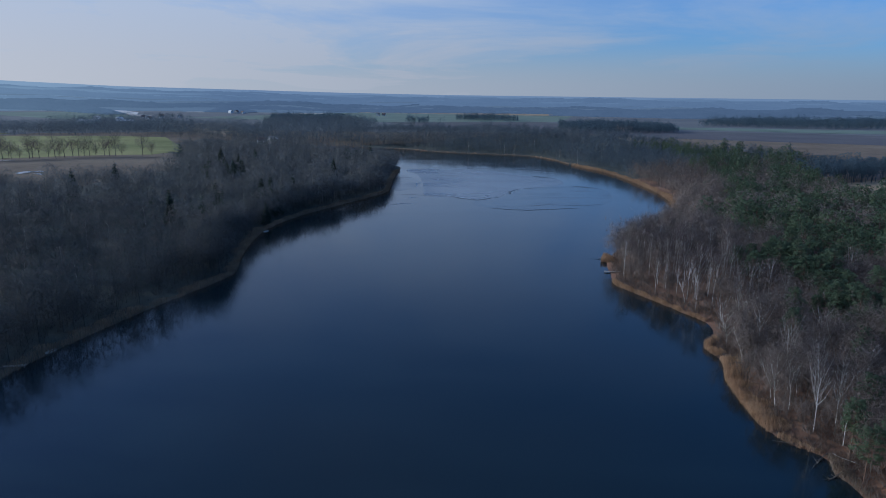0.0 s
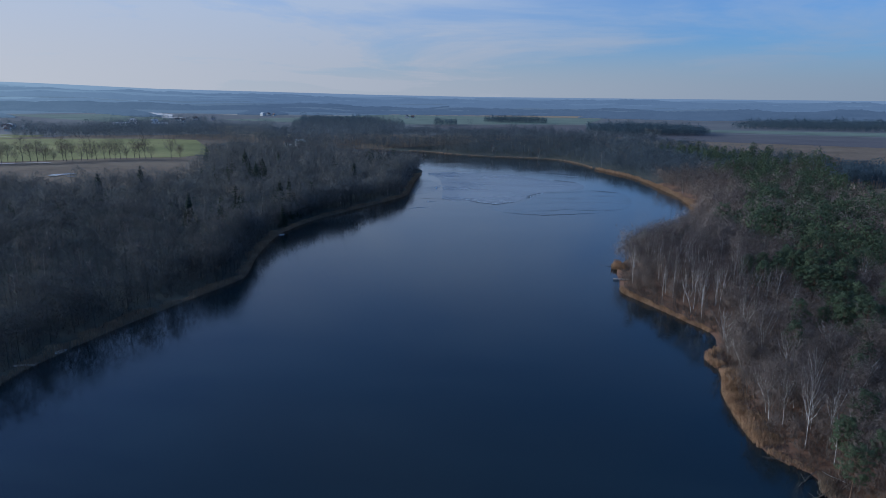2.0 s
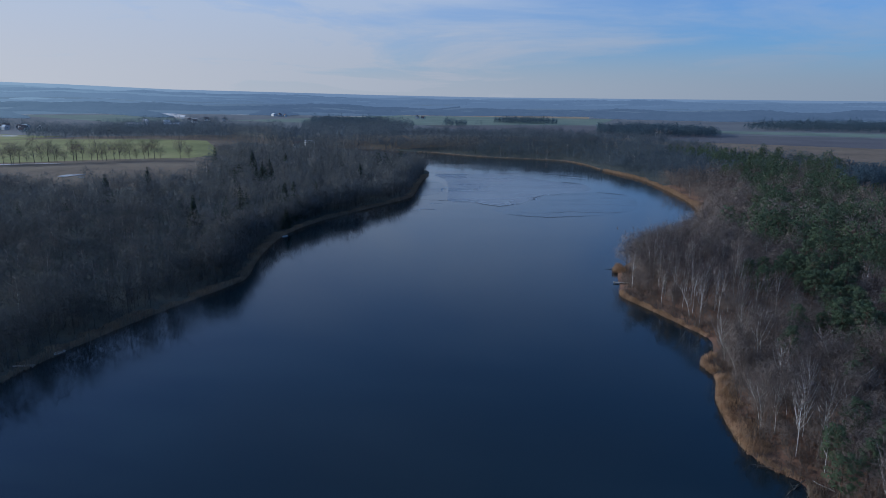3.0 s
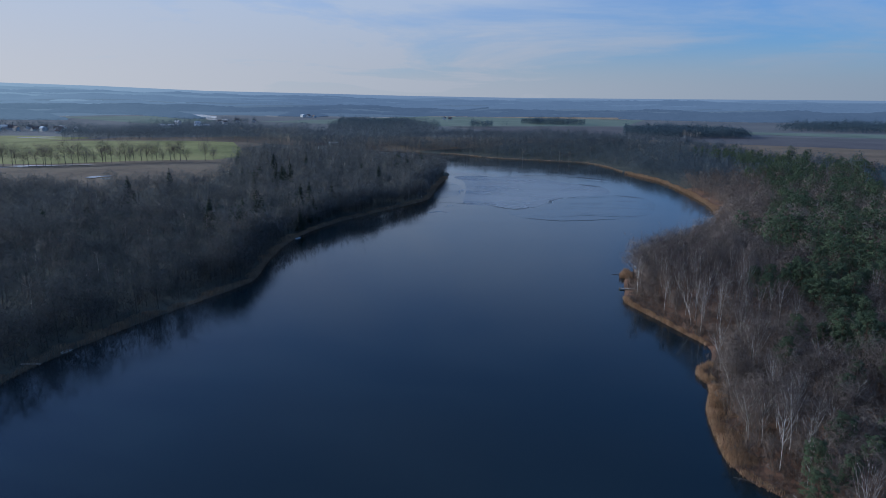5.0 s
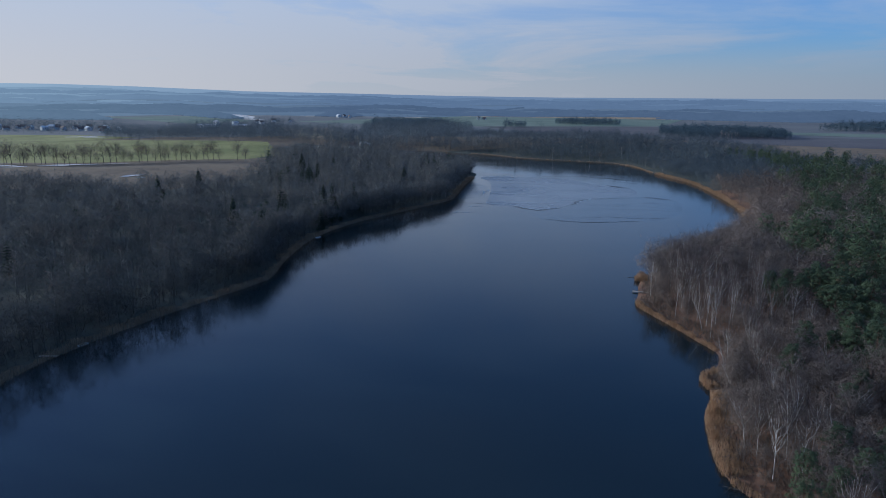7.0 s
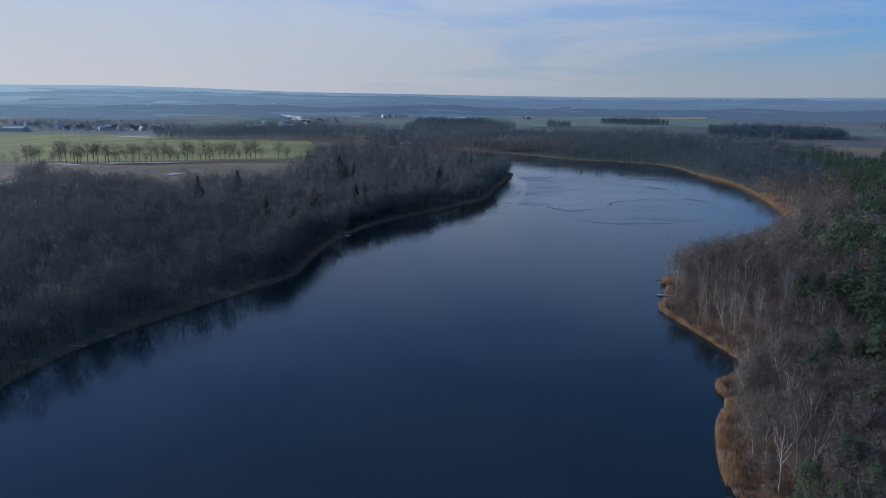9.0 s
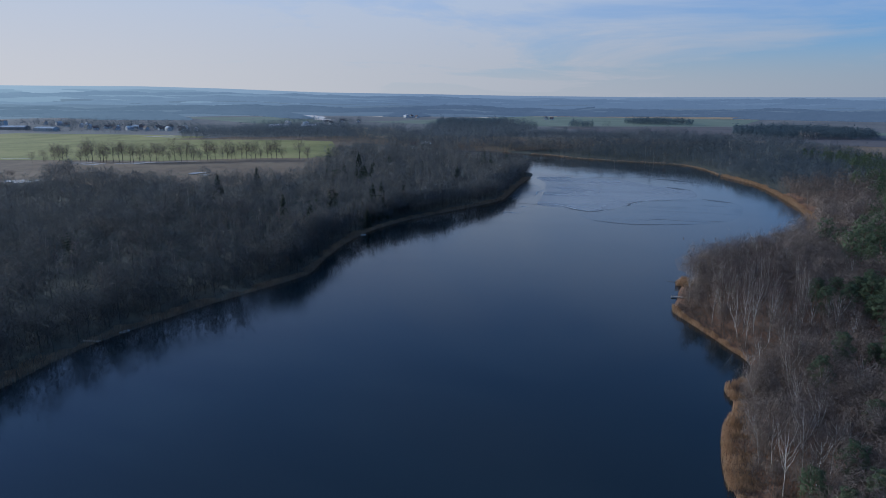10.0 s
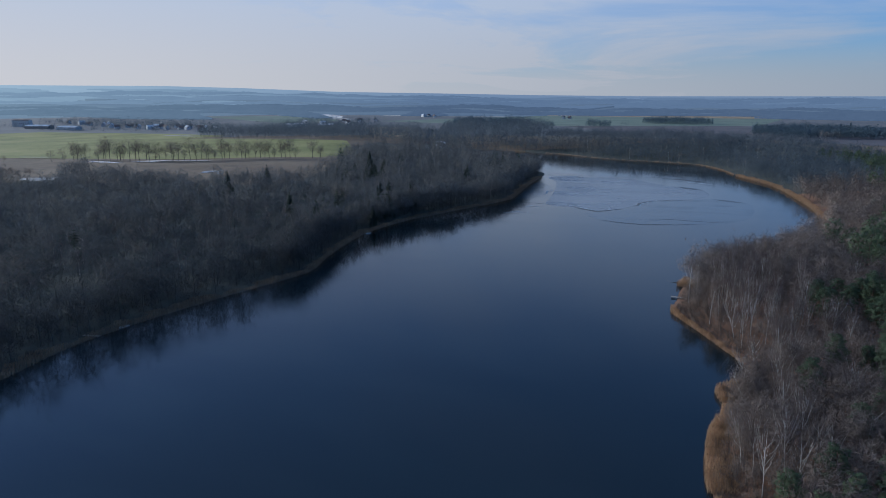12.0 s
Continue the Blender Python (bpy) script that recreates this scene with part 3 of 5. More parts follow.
def pine_tree(rng, tall, clumps, leaves, size, detail, slim=0.3, low=0.45):
    tr, cr = Build(), Build()
    tr.tube([(0, 0, -0.3), (rng.normal() * 0.2, rng.normal() * 0.2, tall * 0.55), (rng.normal() * 0.3, rng.normal() * 0.3, tall * 0.95)],
            [0.2, 0.15, 0.04], 6 if detail else 3)
    heart = np.array([0, 0, tall * (low + 0.3 * (1 - low))])
    for i in range(clumps):
        u = low + (1 - low) * (i + rng.uniform(0, 1)) / clumps
        spread = tall * 0.19 * math.sin(math.pi * min(1, (1.06 - u) * 1.25)) ** 0.6 * rng.uniform(0.35, 1.15)
        a = i * 2.4 + rng.uniform(-0.6, 0.6)
        c = np.array([math.cos(a) * spread, math.sin(a) * spread, tall * u + spread * 0.15])
        if detail:
            tr.tube([(0, 0, c[2] - spread * 0.3), c], [0.06, 0.02], 3)
        out = unit(c - heart)
        for j in range(leaves):
            d = unit(rng.normal(size=3) + np.array([0, 0, 0.4]) + 0.3 * out)
            p = c + d * size * np.array([0.75, 0.75, 0.45]) * rng.uniform(0.6, 1.1)
            cr.spray(p, d, size * rng.uniform(0.5, 0.9), size * slim * rng.uniform(0.8, 1.5), rng, d * 0.6 + out * 0.5 + np.array([0, 0, 0.2]), 0.4)
    return tr.arrays(), cr.arrays()


def spruce_tree(rng, tall, tiers, per):
    tr, cr = Build(), Build()
    tr.tube([(0, 0, -0.3), (0, 0, tall * 0.97)], [0.2, 0.03], 4)
    for i in range(tiers):
        u = 0.12 + 0.86 * i / tiers
        reach = tall * 0.27 * (1.02 - u) + 0.2
        for j in range(per):
            a = j * 6.283 / per + i * 1.1 + rng.uniform(-0.25, 0.25)
            k = rng.uniform(0.7, 1.2) * reach
            root = np.array([0, 0, tall * u + 0.1 * k])
            tip = np.array([math.cos(a) * k, math.sin(a) * k, tall * u - 0.28 * k])
            side = np.array([-math.sin(a), math.cos(a), 0]) * k * 0.34
            out = np.array([math.cos(a), math.sin(a), 0.6])
            midp = (root + tip) / 2
            cr.tri(root, midp - side, tip, out - side / k); cr.tri(root, tip, midp + side, out + side / k)
            cr.tri(midp + side * 0.5, midp - (0, 0, 0.3 * k), tip + (0, 0, 0.05), out)
    return tr.arrays(), cr.arrays()


def joined(tree, crown_mat=1):
    (v0, f0, _, n0), (v1, f1, _, n1) = tree
    return np.concatenate([v0, v1]), np.concatenate([f0, f1 + len(v0)]), np.concatenate([np.zeros(len(f0), int), np.full(len(f1), crown_mat)]), np.concatenate([n0, n1])


def scatter(templates, pts, z, rng, low=0.75, high=1.2):
    """Many trees in one set of arrays: places, triangles, materials, shading directions, tints."""
    V, F, M, N, T, k = [], [], [], [], [], 0
    pick = rng.integers(0, len(templates), len(pts))
    for ti, (v, f, m, n) in enumerate(templates):
        w = np.where(pick == ti)[0]
        if not len(w):
            continue
        a, s = rng.uniform(0, 6.283, len(w)), rng.uniform(low, high, len(w)) * (1 + 0.15 * wave(pts[w, 0], pts[w, 1], 38, 6.0) + 0.14 * wave(pts[w, 0], pts[w, 1], 11, 2.0))
        wide = s * rng.uniform(0.85, 1.15, len(w))
        c, sn = np.cos(a)[:, None], np.sin(a)[:, None]
        X = (v[None, :, 0] * c - v[None, :, 1] * sn) * wide[:, None] + pts[w, 0:1]
        Y = (v[None, :, 0] * sn + v[None, :, 1] * c) * wide[:, None] + pts[w, 1:2]
        Z = v[None, :, 2] * s[:, None] + z[w][:, None]
        V.append(np.stack([X, Y, Z], -1).reshape(-1, 3))
        N.append(np.stack([n[None, :, 0] * c - n[None, :, 1] * sn, n[None, :, 0] * sn + n[None, :, 1] * c, np.repeat(n[None, :, 2], len(w), 0)], -1).reshape(-1, 3))
        T.append(np.repeat(rng.uniform(0, 1, len(w)), len(v)))
        F.append((f[None] + (np.arange(len(w)) * len(v))[:, None, None] + k).reshape(-1, 3))
        M.append(np.tile(m, len(w)))
        k += len(w) * len(v)
    return tuple(np.concatenate(a) for a in (V, F, M, N, T))


def spots(x0, x1, y0, y1, gap, rng):
    """Jittered planting points over a rectangle."""
    gx, gy = np.meshgrid(np.arange(x0, x1, gap), np.arange(y0, y1, gap))
    p = np.stack([gx.ravel(), gy.ravel()], 1)
    return p + rng.uniform(-0.48, 0.48, p.shape) * gap


# ---- ground, water ----
WOOD_WEST = [(-90, 60), (-180, 90), (-300, 200), (-410, 290), (-440, 360), (-475, 415), (-465, 445), (-425, 450), (-400, 440), (-370, 438), (-335, 448), (-276, 468), (-238, 522), (-262, 640), (-300, 740), (-320, 800),
             (-300, 900), (-255, 950), (-190, 1000), (-40, 800), (-40, 500), (-90, 300)]
WOOD_EAST = [(70, 60), (60, 330), (150, 420), (170, 480), (170, 600), (140, 800), (100, 880), (235, 870), (330, 800), (395, 735), (355, 640), (312, 548),
             (292, 500), (290, 440), (335, 425), (300, 300), (210, 150), (140, 60)]

def axis_steps(lo, hi, dense0, dense1, fine, coarse):
    a = np.arange(dense0, dense1 + 0.1, fine)
    left = [dense0]
    g = fine
    while left[-1] > lo:
        g = min(g * 1.25, coarse)
        left.append(left[-1] - g)
    right = [a[-1]]
    g = fine
    while right[-1] < hi:
        g = min(g * 1.25, coarse)
        right.append(right[-1] + g)
    return np.concatenate([left[:0:-1], a, right[1:]])


def make_ground():
    xs = axis_steps(-3100, 2600, -240, 220, 4.0, 90.0)
    ys = axis_steps(-700, 3200, 90, 1010, 4.0, 90.0)
    X, Y = np.meshgrid(xs, ys)
    Z = height(X, Y) - 90 * step(2260, 2500, np.hypot(X, Y))
    idx = np.arange(X.size).reshape(X.shape)
    F = np.stack([idx[:-1, :-1], idx[:-1, 1:], idx[1:, 1:], idx[1:, :-1]], -1).reshape(-1, 4)
    cx, cy = ((a[:-1, :-1] + a[1:, 1:]).ravel() / 2 for a in (X, Y))
    wooded = inside(WOOD_WEST, cx, cy) | inside(WOOD_EAST, cx, cy) | ((np.abs(cx) < 360) & (cy < 1000))
    wooded &= ~inside([(-700, 570), (-440, 550), (-340, 458), (-279, 473), (-241, 527), (-264, 640), (-306, 740), (-700, 700)], cx, cy)
    # the west and north woods get the floor darkened for shade
    ob = new("ground", tri_mesh("ground", np.stack([X, Y, Z], -1).reshape(-1, 3), F, ["litter", "meadow", "shade_floor", "far_meadow"], np.where(wooded, np.where((cx < 0) | (cy > 640 + 30 * wave(cx, cy, 30)), 2, 0), np.where(np.hypot(cx, cy) > 1250, 3, 1)), smooth=True))
    tagged(ob, "brown winter ground of leaf litter and dead grass", "ground", kind="structure")


def sheet(name, outline, z, mat):
    bm = bmesh.new()
    f = bm.faces.new([bm.verts.new((x, y, z)) for x, y in outline])
    if f.normal.z < 0 or f.calc_area() and sum((b[0] - a[0]) * (b[1] + a[1]) for a, b in zip(outline, np.roll(outline, -1, 0))) > 0:
        f.normal_flip()
    bmesh.ops.triangulate(bm, faces=bm.faces[:])
    return new(name, bm_mesh(name, bm, [mat]))


make_ground()
_t = np.roll(SHORE, -1, 0) - np.roll(SHORE, 1, 0)
_t /= np.linalg.norm(_t, axis=1)[:, None]
_o = np.stack([-_t[:, 1], _t[:, 0]], 1)
tagged(sheet("water", SHORE + _o * 3.0, 0.0, "water"), "still dark blue lake water with faint ripples", "lake", kind="structure")


def far_height(x, y):
    """Rolling hills from the plain up to the skyline."""
    r, deg = np.hypot(x, y), np.degrees(np.arctan2(x, y))
    sky = np.interp(deg, [-100, -52, -40, -34, -26, -18, -9, 0, 15, 60, 100], [0.75, 0.78, 0.74, 0.58, 0.26, 0.12, -0.06, -0.17, -0.2, -0.22, 0.2])
    top = 84 + 4900 * np.tan(np.radians(sky))
    base = height(2250 * np.sin(np.radians(deg)), 2250 * np.cos(np.radians(deg)), np.full(np.shape(x), 999.0))
    u = np.clip((r - 2250) / 2650, 0, 1)
    return base - 1 + (top - base + 1) * u ** 1.25 + (8 * wave(x, y, 260) + 5 * wave(x, y, 90, 2.0)) * np.sin(np.pi * u) ** 0.7


def backdrop():
    az = np.radians(np.arange(-100, 100.1, 0.5))
    rr = np.concatenate([np.arange(2250, 4900, 60), [4900.0]])
    A, R = np.meshgrid(az, rr)
    X, Y = R * np.sin(A), R * np.cos(A)
    idx = np.arange(A.size).reshape(A.shape)
    F = np.stack([idx[:-1, :-1], idx[1:, :-1], idx[1:, 1:], idx[:-1, 1:]], -1).reshape(-1, 4)
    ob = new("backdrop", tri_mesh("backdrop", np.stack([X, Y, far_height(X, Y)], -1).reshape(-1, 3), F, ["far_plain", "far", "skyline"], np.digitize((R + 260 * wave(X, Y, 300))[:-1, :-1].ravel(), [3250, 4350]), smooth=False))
    tagged(ob, "far wooded hills with haze painted as a blue glow", "hills", kind="structure")


backdrop()


def field(poly, mat, label, lift=0.25):
    """A convex field draped over the ground."""
    p = np.array(poly, float)
    (x0, y0), (x1, y1) = p.min(0), p.max(0)
    bm = bmesh.new()
    bmesh.ops.create_grid(bm, x_segments=max(2, int((x1 - x0) / 40)), y_segments=max(2, int((y1 - y0) / 40)), size=0.5,
                          matrix=Matrix.Translation(((x0 + x1) / 2, (y0 + y1) / 2, 0)) @ Matrix.Diagonal((x1 - x0, y1 - y0, 1, 1)))
    c = p.mean(0)
    for a, b in zip(p, np.roll(p, -1, 0)):
        n = np.array([b[1] - a[1], a[0] - b[0]])
        if n @ (c - a) > 0:
            n = -n
        bmesh.ops.bisect_plane(bm, geom=bm.verts[:] + bm.edges[:] + bm.faces[:], plane_co=(*a, 0), plane_no=(*n, 0), clear_outer=True)
    co = np.array([v.co[:2] for v in bm.verts])
    for v, h in zip(bm.verts, height(co[:, 0], co[:, 1])):
        v.co.z = h + lift
    return tagged(new("field", bm_mesh("field", bm, [mat])), label, "field", kind="structure")


GREEN = "flat green field of winter crop"
BROWN = "bare brown ploughed field"
field([(-720, 565), (-460, 622), (-320, 708), (-310, 790), (-420, 985), (-720, 960), (-1000, 790)], "green", GREEN)
field([(-720, 962), (-1000, 792), (-1300, 860), (-1180, 1070), (-840, 1105), (-700, 1060)], "green", GREEN)
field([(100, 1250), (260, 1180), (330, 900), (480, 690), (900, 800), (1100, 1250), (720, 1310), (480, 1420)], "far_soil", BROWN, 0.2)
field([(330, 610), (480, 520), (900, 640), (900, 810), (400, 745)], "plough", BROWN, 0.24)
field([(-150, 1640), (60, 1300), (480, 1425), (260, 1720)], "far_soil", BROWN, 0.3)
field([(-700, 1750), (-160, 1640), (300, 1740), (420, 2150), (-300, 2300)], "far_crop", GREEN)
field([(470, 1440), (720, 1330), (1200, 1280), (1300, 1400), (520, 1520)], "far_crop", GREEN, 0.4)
field([(-300, 2310), (420, 2160), (500, 2500), (-300, 2600)], "stubble", "pale straw stubble field")
field([(-640, 1470), (-500, 1480), (-300, 1130), (-360, 1090), (-430, 1150)], "stubble", "pale straw stubble field")
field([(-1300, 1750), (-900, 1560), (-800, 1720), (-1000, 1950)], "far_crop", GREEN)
field([(310, 545), (300, 505), (292, 445), (335, 420), (480, 420), (480, 600)], "stubble", "pale grass clearing beside the wood", 0.3)

# ---- woods ----
rng = np.random.default_rng(7)
NEAR = [(70, 100), (70, 330), (110, 335), (150, 300), (185, 235), (165, 150), (130, 100)]

SHAPES = ((16, 0.36), (18, 0.32), (20, 0.31), (17, 0.36), (20, 0.3), (13, 0.42), (17, 0.35))
T_BARE = [joined(bare_tree(rng, h, 6, 300, False, 0.03, w, 0.17)) for h, w in SHAPES]
T_MID = [joined(bare_tree(rng, h, 5, 200, False, 0.03, w, 0.25)) for h, w in SHAPES]
T_FAR = [joined(bare_tree(rng, h, 3, 112, False, 0.02, w, 0.38, 0.008, 0.2)) for h, w in SHAPES]
T_COPSE = [joined(bare_tree(rng, h * 1.05, 2, 30, False, 0.02, w * 1.1, 0.9, 0.008, 0.1)) for h, w in SHAPES]
T_PINE = [joined(pine_tree(rng, h, 34, 11, 1.1, False, 0.36)) for h in (15, 17, 16, 18, 14)]
T_PINEMID = [joined(pine_tree(rng, h, 24, 8, 1.5, False, 0.38)) for h in (15, 17, 16, 18, 14)]
T_BLOCK = [joined(bare_tree(rng, h, 1, 44, False, 0.0, w, 1.25, 0.008, 0.02)) for h, w in ((18, 0.24), (21, 0.21), (20, 0.23), (16, 0.27))]
T_BIRCH = [joined(bare_tree(rng, h, 9, 110, False, 0.05, 0.2, 0.1, 0.006)) for h in (15, 16, 14, 13)]
T_SPRUCE = [joined(spruce_tree(rng, h, 12, 7)) for h in (18, 21, 16)]


def pine_share(x, y):
    """How much of the wood is pine at a place."""
    edge = np.interp(y, [60, 110, 165, 190, 250, 275, 310, 360, 386, 430, 500, 600, 740, 810], [122, 122, 118, 128, 126, 132, 150, 154, 164, 186, 214, 240, 256, 244])
    east = 0.9 * step(-6, 12, x - edge + 10 * wave(x, y, 16, 4.0)) * (1 - 0.85 * step(0.25, 0.55, wave(x, y, 24, 3.0))) * (1 - 0.8 * step(0.2, 0.5, wave(x, y, 9, 1.0)) * step(330, 420, y))
    west = 0.4 * step(0.4, 0.75, wave(x, y, 55, 2.0) - 0.002 * np.abs(x + 110)) * (x < -80) * (y > 380) + 0.015 * (x < 0)
    return np.where(x > 60, east, west) * (y < 900)


def wood(name, templates, pts, mats, label, low=0.75, high=1.15):
    if not len(pts):
        return
    V, F, M, N, T = scatter(templates, pts, height(pts[:, 0], pts[:, 1]), rng, low, high)
    tagged(new(name, tri_mesh(name, V, F, mats, M, N=N, tint=T)), label, "wood", kind="stuff")


def plant():
    p = np.concatenate([spots(-690, 60, 60, 560, 7.2, rng), spots(60, 420, 60, 560, 6.0, rng), spots(-420, 420, 560, 1010, 7.6, rng)])
    sd = shore_distance(p[:, 0], p[:, 1])
    x, y = p[:, 0], p[:, 1]
    north = (y > 830) & (sd < 105) & (x > -260) & (x < 250)
    # clearings stretched towards the camera so the pools stay in its view
    run = np.linspace(0, 1, 7)
    wet = np.min([np.hypot(x - a - u * c, y - b - u * d) for a, b, c, d in ((-450, 434, 60, -60), (-345, 535, 45, -60)) for u in run], axis=0)
    keep = (sd > 4.5) & (wet > 21) & (inside(WOOD_WEST, x, y) | inside(WOOD_EAST, x, y) | north)
    keep &= ~((x < 0) & (sd > 12) & (wave(x, y, 13, 3.5) < -0.62))
    p, sd = p[keep], sd[keep]
    x, y = p[:, 0], p[:, 1]
    pine = rng.uniform(0, 1, len(p)) < pine_share(x, y)
    near = inside(NEAR, x, y)
    front = (x < 0) & (sd < 16) & (y < 340) & ~pine
    p_front = p[front]
    near = near | front
    far, mid = y > 520, (y > 330) & (y <= 520)
    birch = ~pine & (rng.uniform(0, 1, len(p)) < np.where((x > 60) & (y < 420), 0.16 + 0.38 * (x < 128) * (y > 228), 0.05))
    bare = ~near & ~pine & ~birch
    # twigs turn paler and bluer with distance, haze put into their colour
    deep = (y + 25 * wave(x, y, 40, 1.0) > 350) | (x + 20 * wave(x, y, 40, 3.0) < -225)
    for side, mats in (((x < 0) & ~deep, ["grey_bark", "grey_twig"]), ((x < 0) & deep, ["grey_bark", "mid_haze_twig"]), ((x >= 0) & (y < 640), ["bark", "twig"]), ((x >= 0) & (y >= 640), ["far_haze_bark", "far_haze_twig"])):
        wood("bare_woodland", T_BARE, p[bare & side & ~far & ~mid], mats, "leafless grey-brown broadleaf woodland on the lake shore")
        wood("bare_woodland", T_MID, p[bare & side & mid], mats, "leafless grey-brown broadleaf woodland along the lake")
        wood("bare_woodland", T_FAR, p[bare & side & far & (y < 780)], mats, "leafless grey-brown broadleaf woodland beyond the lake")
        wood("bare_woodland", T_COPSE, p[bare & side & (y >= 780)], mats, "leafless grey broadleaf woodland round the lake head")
    q = spots(-130, -40, 270, 720, 5.0, rng)
    sq = shore_distance(q[:, 0], q[:, 1])
    q = q[(sq > 4) & (sq < 22) & inside(WOOD_WEST, q[:, 0], q[:, 1])]
    for bank, twig in ((q[:, 1] < 400, "grey_twig"), (q[:, 1] >= 400, "mid_haze_twig")):
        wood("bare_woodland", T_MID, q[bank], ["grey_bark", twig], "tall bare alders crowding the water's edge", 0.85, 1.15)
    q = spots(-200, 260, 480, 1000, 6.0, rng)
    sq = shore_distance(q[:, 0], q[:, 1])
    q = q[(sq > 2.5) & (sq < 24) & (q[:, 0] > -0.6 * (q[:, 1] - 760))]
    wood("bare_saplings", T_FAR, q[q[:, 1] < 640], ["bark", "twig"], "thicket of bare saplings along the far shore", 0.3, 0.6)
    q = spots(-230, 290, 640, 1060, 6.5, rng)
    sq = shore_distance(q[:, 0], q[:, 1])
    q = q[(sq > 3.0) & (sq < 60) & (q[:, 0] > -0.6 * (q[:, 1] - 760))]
    wood("bare_saplings", T_COPSE, q, ["far_haze_bark", "far_haze_twig"], "thicket of bare grey saplings round the lake head", 0.3, 0.75)
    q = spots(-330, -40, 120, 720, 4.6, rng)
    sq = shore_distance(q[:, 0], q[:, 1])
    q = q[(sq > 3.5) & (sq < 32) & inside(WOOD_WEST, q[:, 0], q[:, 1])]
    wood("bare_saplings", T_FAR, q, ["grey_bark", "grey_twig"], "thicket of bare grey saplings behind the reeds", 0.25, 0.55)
    wood("birch_woodland", T_BIRCH, p[~near & birch], ["birchbark", "birchtwig"], "bare birches with white trunks among the woodland")
    wood("pine_woodland", T_PINE, p[~near & pine & (x > 0) & (y < 330)], ["pinebark", "pine"], "dense dark green pine wood")
    wood("pine_woodland", T_PINEMID, p[~near & pine & (x > 0) & (y >= 330)], ["pinebark", "pine"], "dense dark green pine wood")
    wood("spruce_woodland", T_SPRUCE, p[~near & pine & (x < 0)], ["pinebark", "spruce"], "dark spruces among bare broadleaf trees", 0.7, 1.0)
    near = near & ~front
    return p[near], pine[near], birch[near], p_front


near_p, near_pine, near_birch, west_front = plant()


# ---- trees on the near banks, one by one ----
def tree_kind(name, tree, mats, label, category, crown_label):
    """A tree thing with its trunk and crown, kept as a model to copy."""
    (v0, f0, _, n0), (v1, f1, _, n1) = tree
    root = new(name)
    root.empty_display_size = 0.5
    part("trunk", tri_mesh(name + "_trunk", v0, f0, [mats[0]], N=n0), root)
    part("crown", tri_mesh(name + "_crown", v1, f1, [mats[1]], N=n1), root, crown_label)
    return tagged(root, label, category)


def row_of_trees(models, pts, group, low=0.85, high=1.15, spin=180):
    """Stands copies of the models at the points; each model itself takes the first places."""
    z = height(pts[:, 0], pts[:, 1])
    for i, ((x, y), h) in enumerate(zip(pts, z)):
        s = rng.uniform(low, high)
        m = pose(x, y, h, 0, 0, rng.uniform(-spin, spin)) @ Matrix.Diagonal((s * rng.uniform(0.9, 1.1), s * rng.uniform(0.9, 1.1), s, 1))
        model = models[i % len(models)]
        if i < len(models):
            model.matrix_basis = m
            model["group"] = group
        else:
            made = copy_thing(model, pose(0, 0, 0))
            made.matrix_basis = m


BIRCH = "slender bare birch with a white trunk among brush"
BARE = "leafless grey-brown broadleaf tree on the lake bank"
PINE = "dark green pine with a reddish trunk"


def bank_trees():
    birches = [tree_kind("birch_tree", bare_tree(rng, h, n, 420, True, ln, w, 0.045, 0.004, low, lb, sw, math.pi, False), ["birchbark", "birchtwig"], BIRCH, "tree", "fine bare violet-brown twigs")
               for h, ln, n, w, low, lb, sw in ((13, 0.34, 20, 0.16, 0.35, 1.0, 1.8), (15, 0.1, 18, 0.16, 0.35, 1.0, 2.2), (14, 0.22, 18, 0.18, 0.35, 1.0, 2.0), (13, 0.3, 16, 0.16, 0.4, 1.0, 2.0),
                                                (16, 0.06, 18, 0.15, 0.4, 1.0, 2.4), (14, 0.02, 14, 0.2, 0.32, 1.2, 2.0))]
    upright = [tree_kind("birch_tree", bare_tree(rng, h, 18, 440, True, ln, w * 1.1, 0.065, 0.0045, 0.4, 0.85, 2.5, None, False), ["birchbark", "birchtwig"], BIRCH, "tree", "fine bare violet-brown twigs")
               for h, ln, w in ((19, 0.03, 0.13), (20, 0.06, 0.12), (17, 0.02, 0.14), (18, 0.09, 0.12))]
    bare = [tree_kind("broadleaf_tree", bare_tree(rng, h, 16, 760, True, 0.04, 0.34, 0.11, 0.008), ["bark", "twig"], BARE, "tree", "dense bare brown twigs")
            for h in (15, 17, 18, 16, 14)]
    pines = [tree_kind("pine_tree", pine_tree(rng, h, 56, 34, 1.1, True, 0.15), ["pinebark", "pine"], PINE, "tree", "clumped dark green needles") for h in (15, 16.5, 14, 17)]
    return birches, upright, bare, pines


m_birch, m_upright, m_bare, m_pine = bank_trees()
# the birches and pines that stand out on the east bank
LONE_BIRCH = np.array([(89, 160), (90, 153), (88, 156), (97, 162), (101, 160), (102, 152), (95, 241), (101, 246), (111, 246), (108, 150), (96, 151),
                       (104, 149), (98, 266), (93, 280), (92, 265), (105, 176), (99, 172), (94, 136), (92, 184), (107, 205), (98, 215)])
LONE_PINE = np.array([(93, 132), (103, 142), (97, 126), (113, 163), (108, 128), (119, 171), (126, 188), (107, 186), (120, 150), (104, 132), (112, 138), (117, 204), (131, 176), (88.5, 120), (125, 160)])
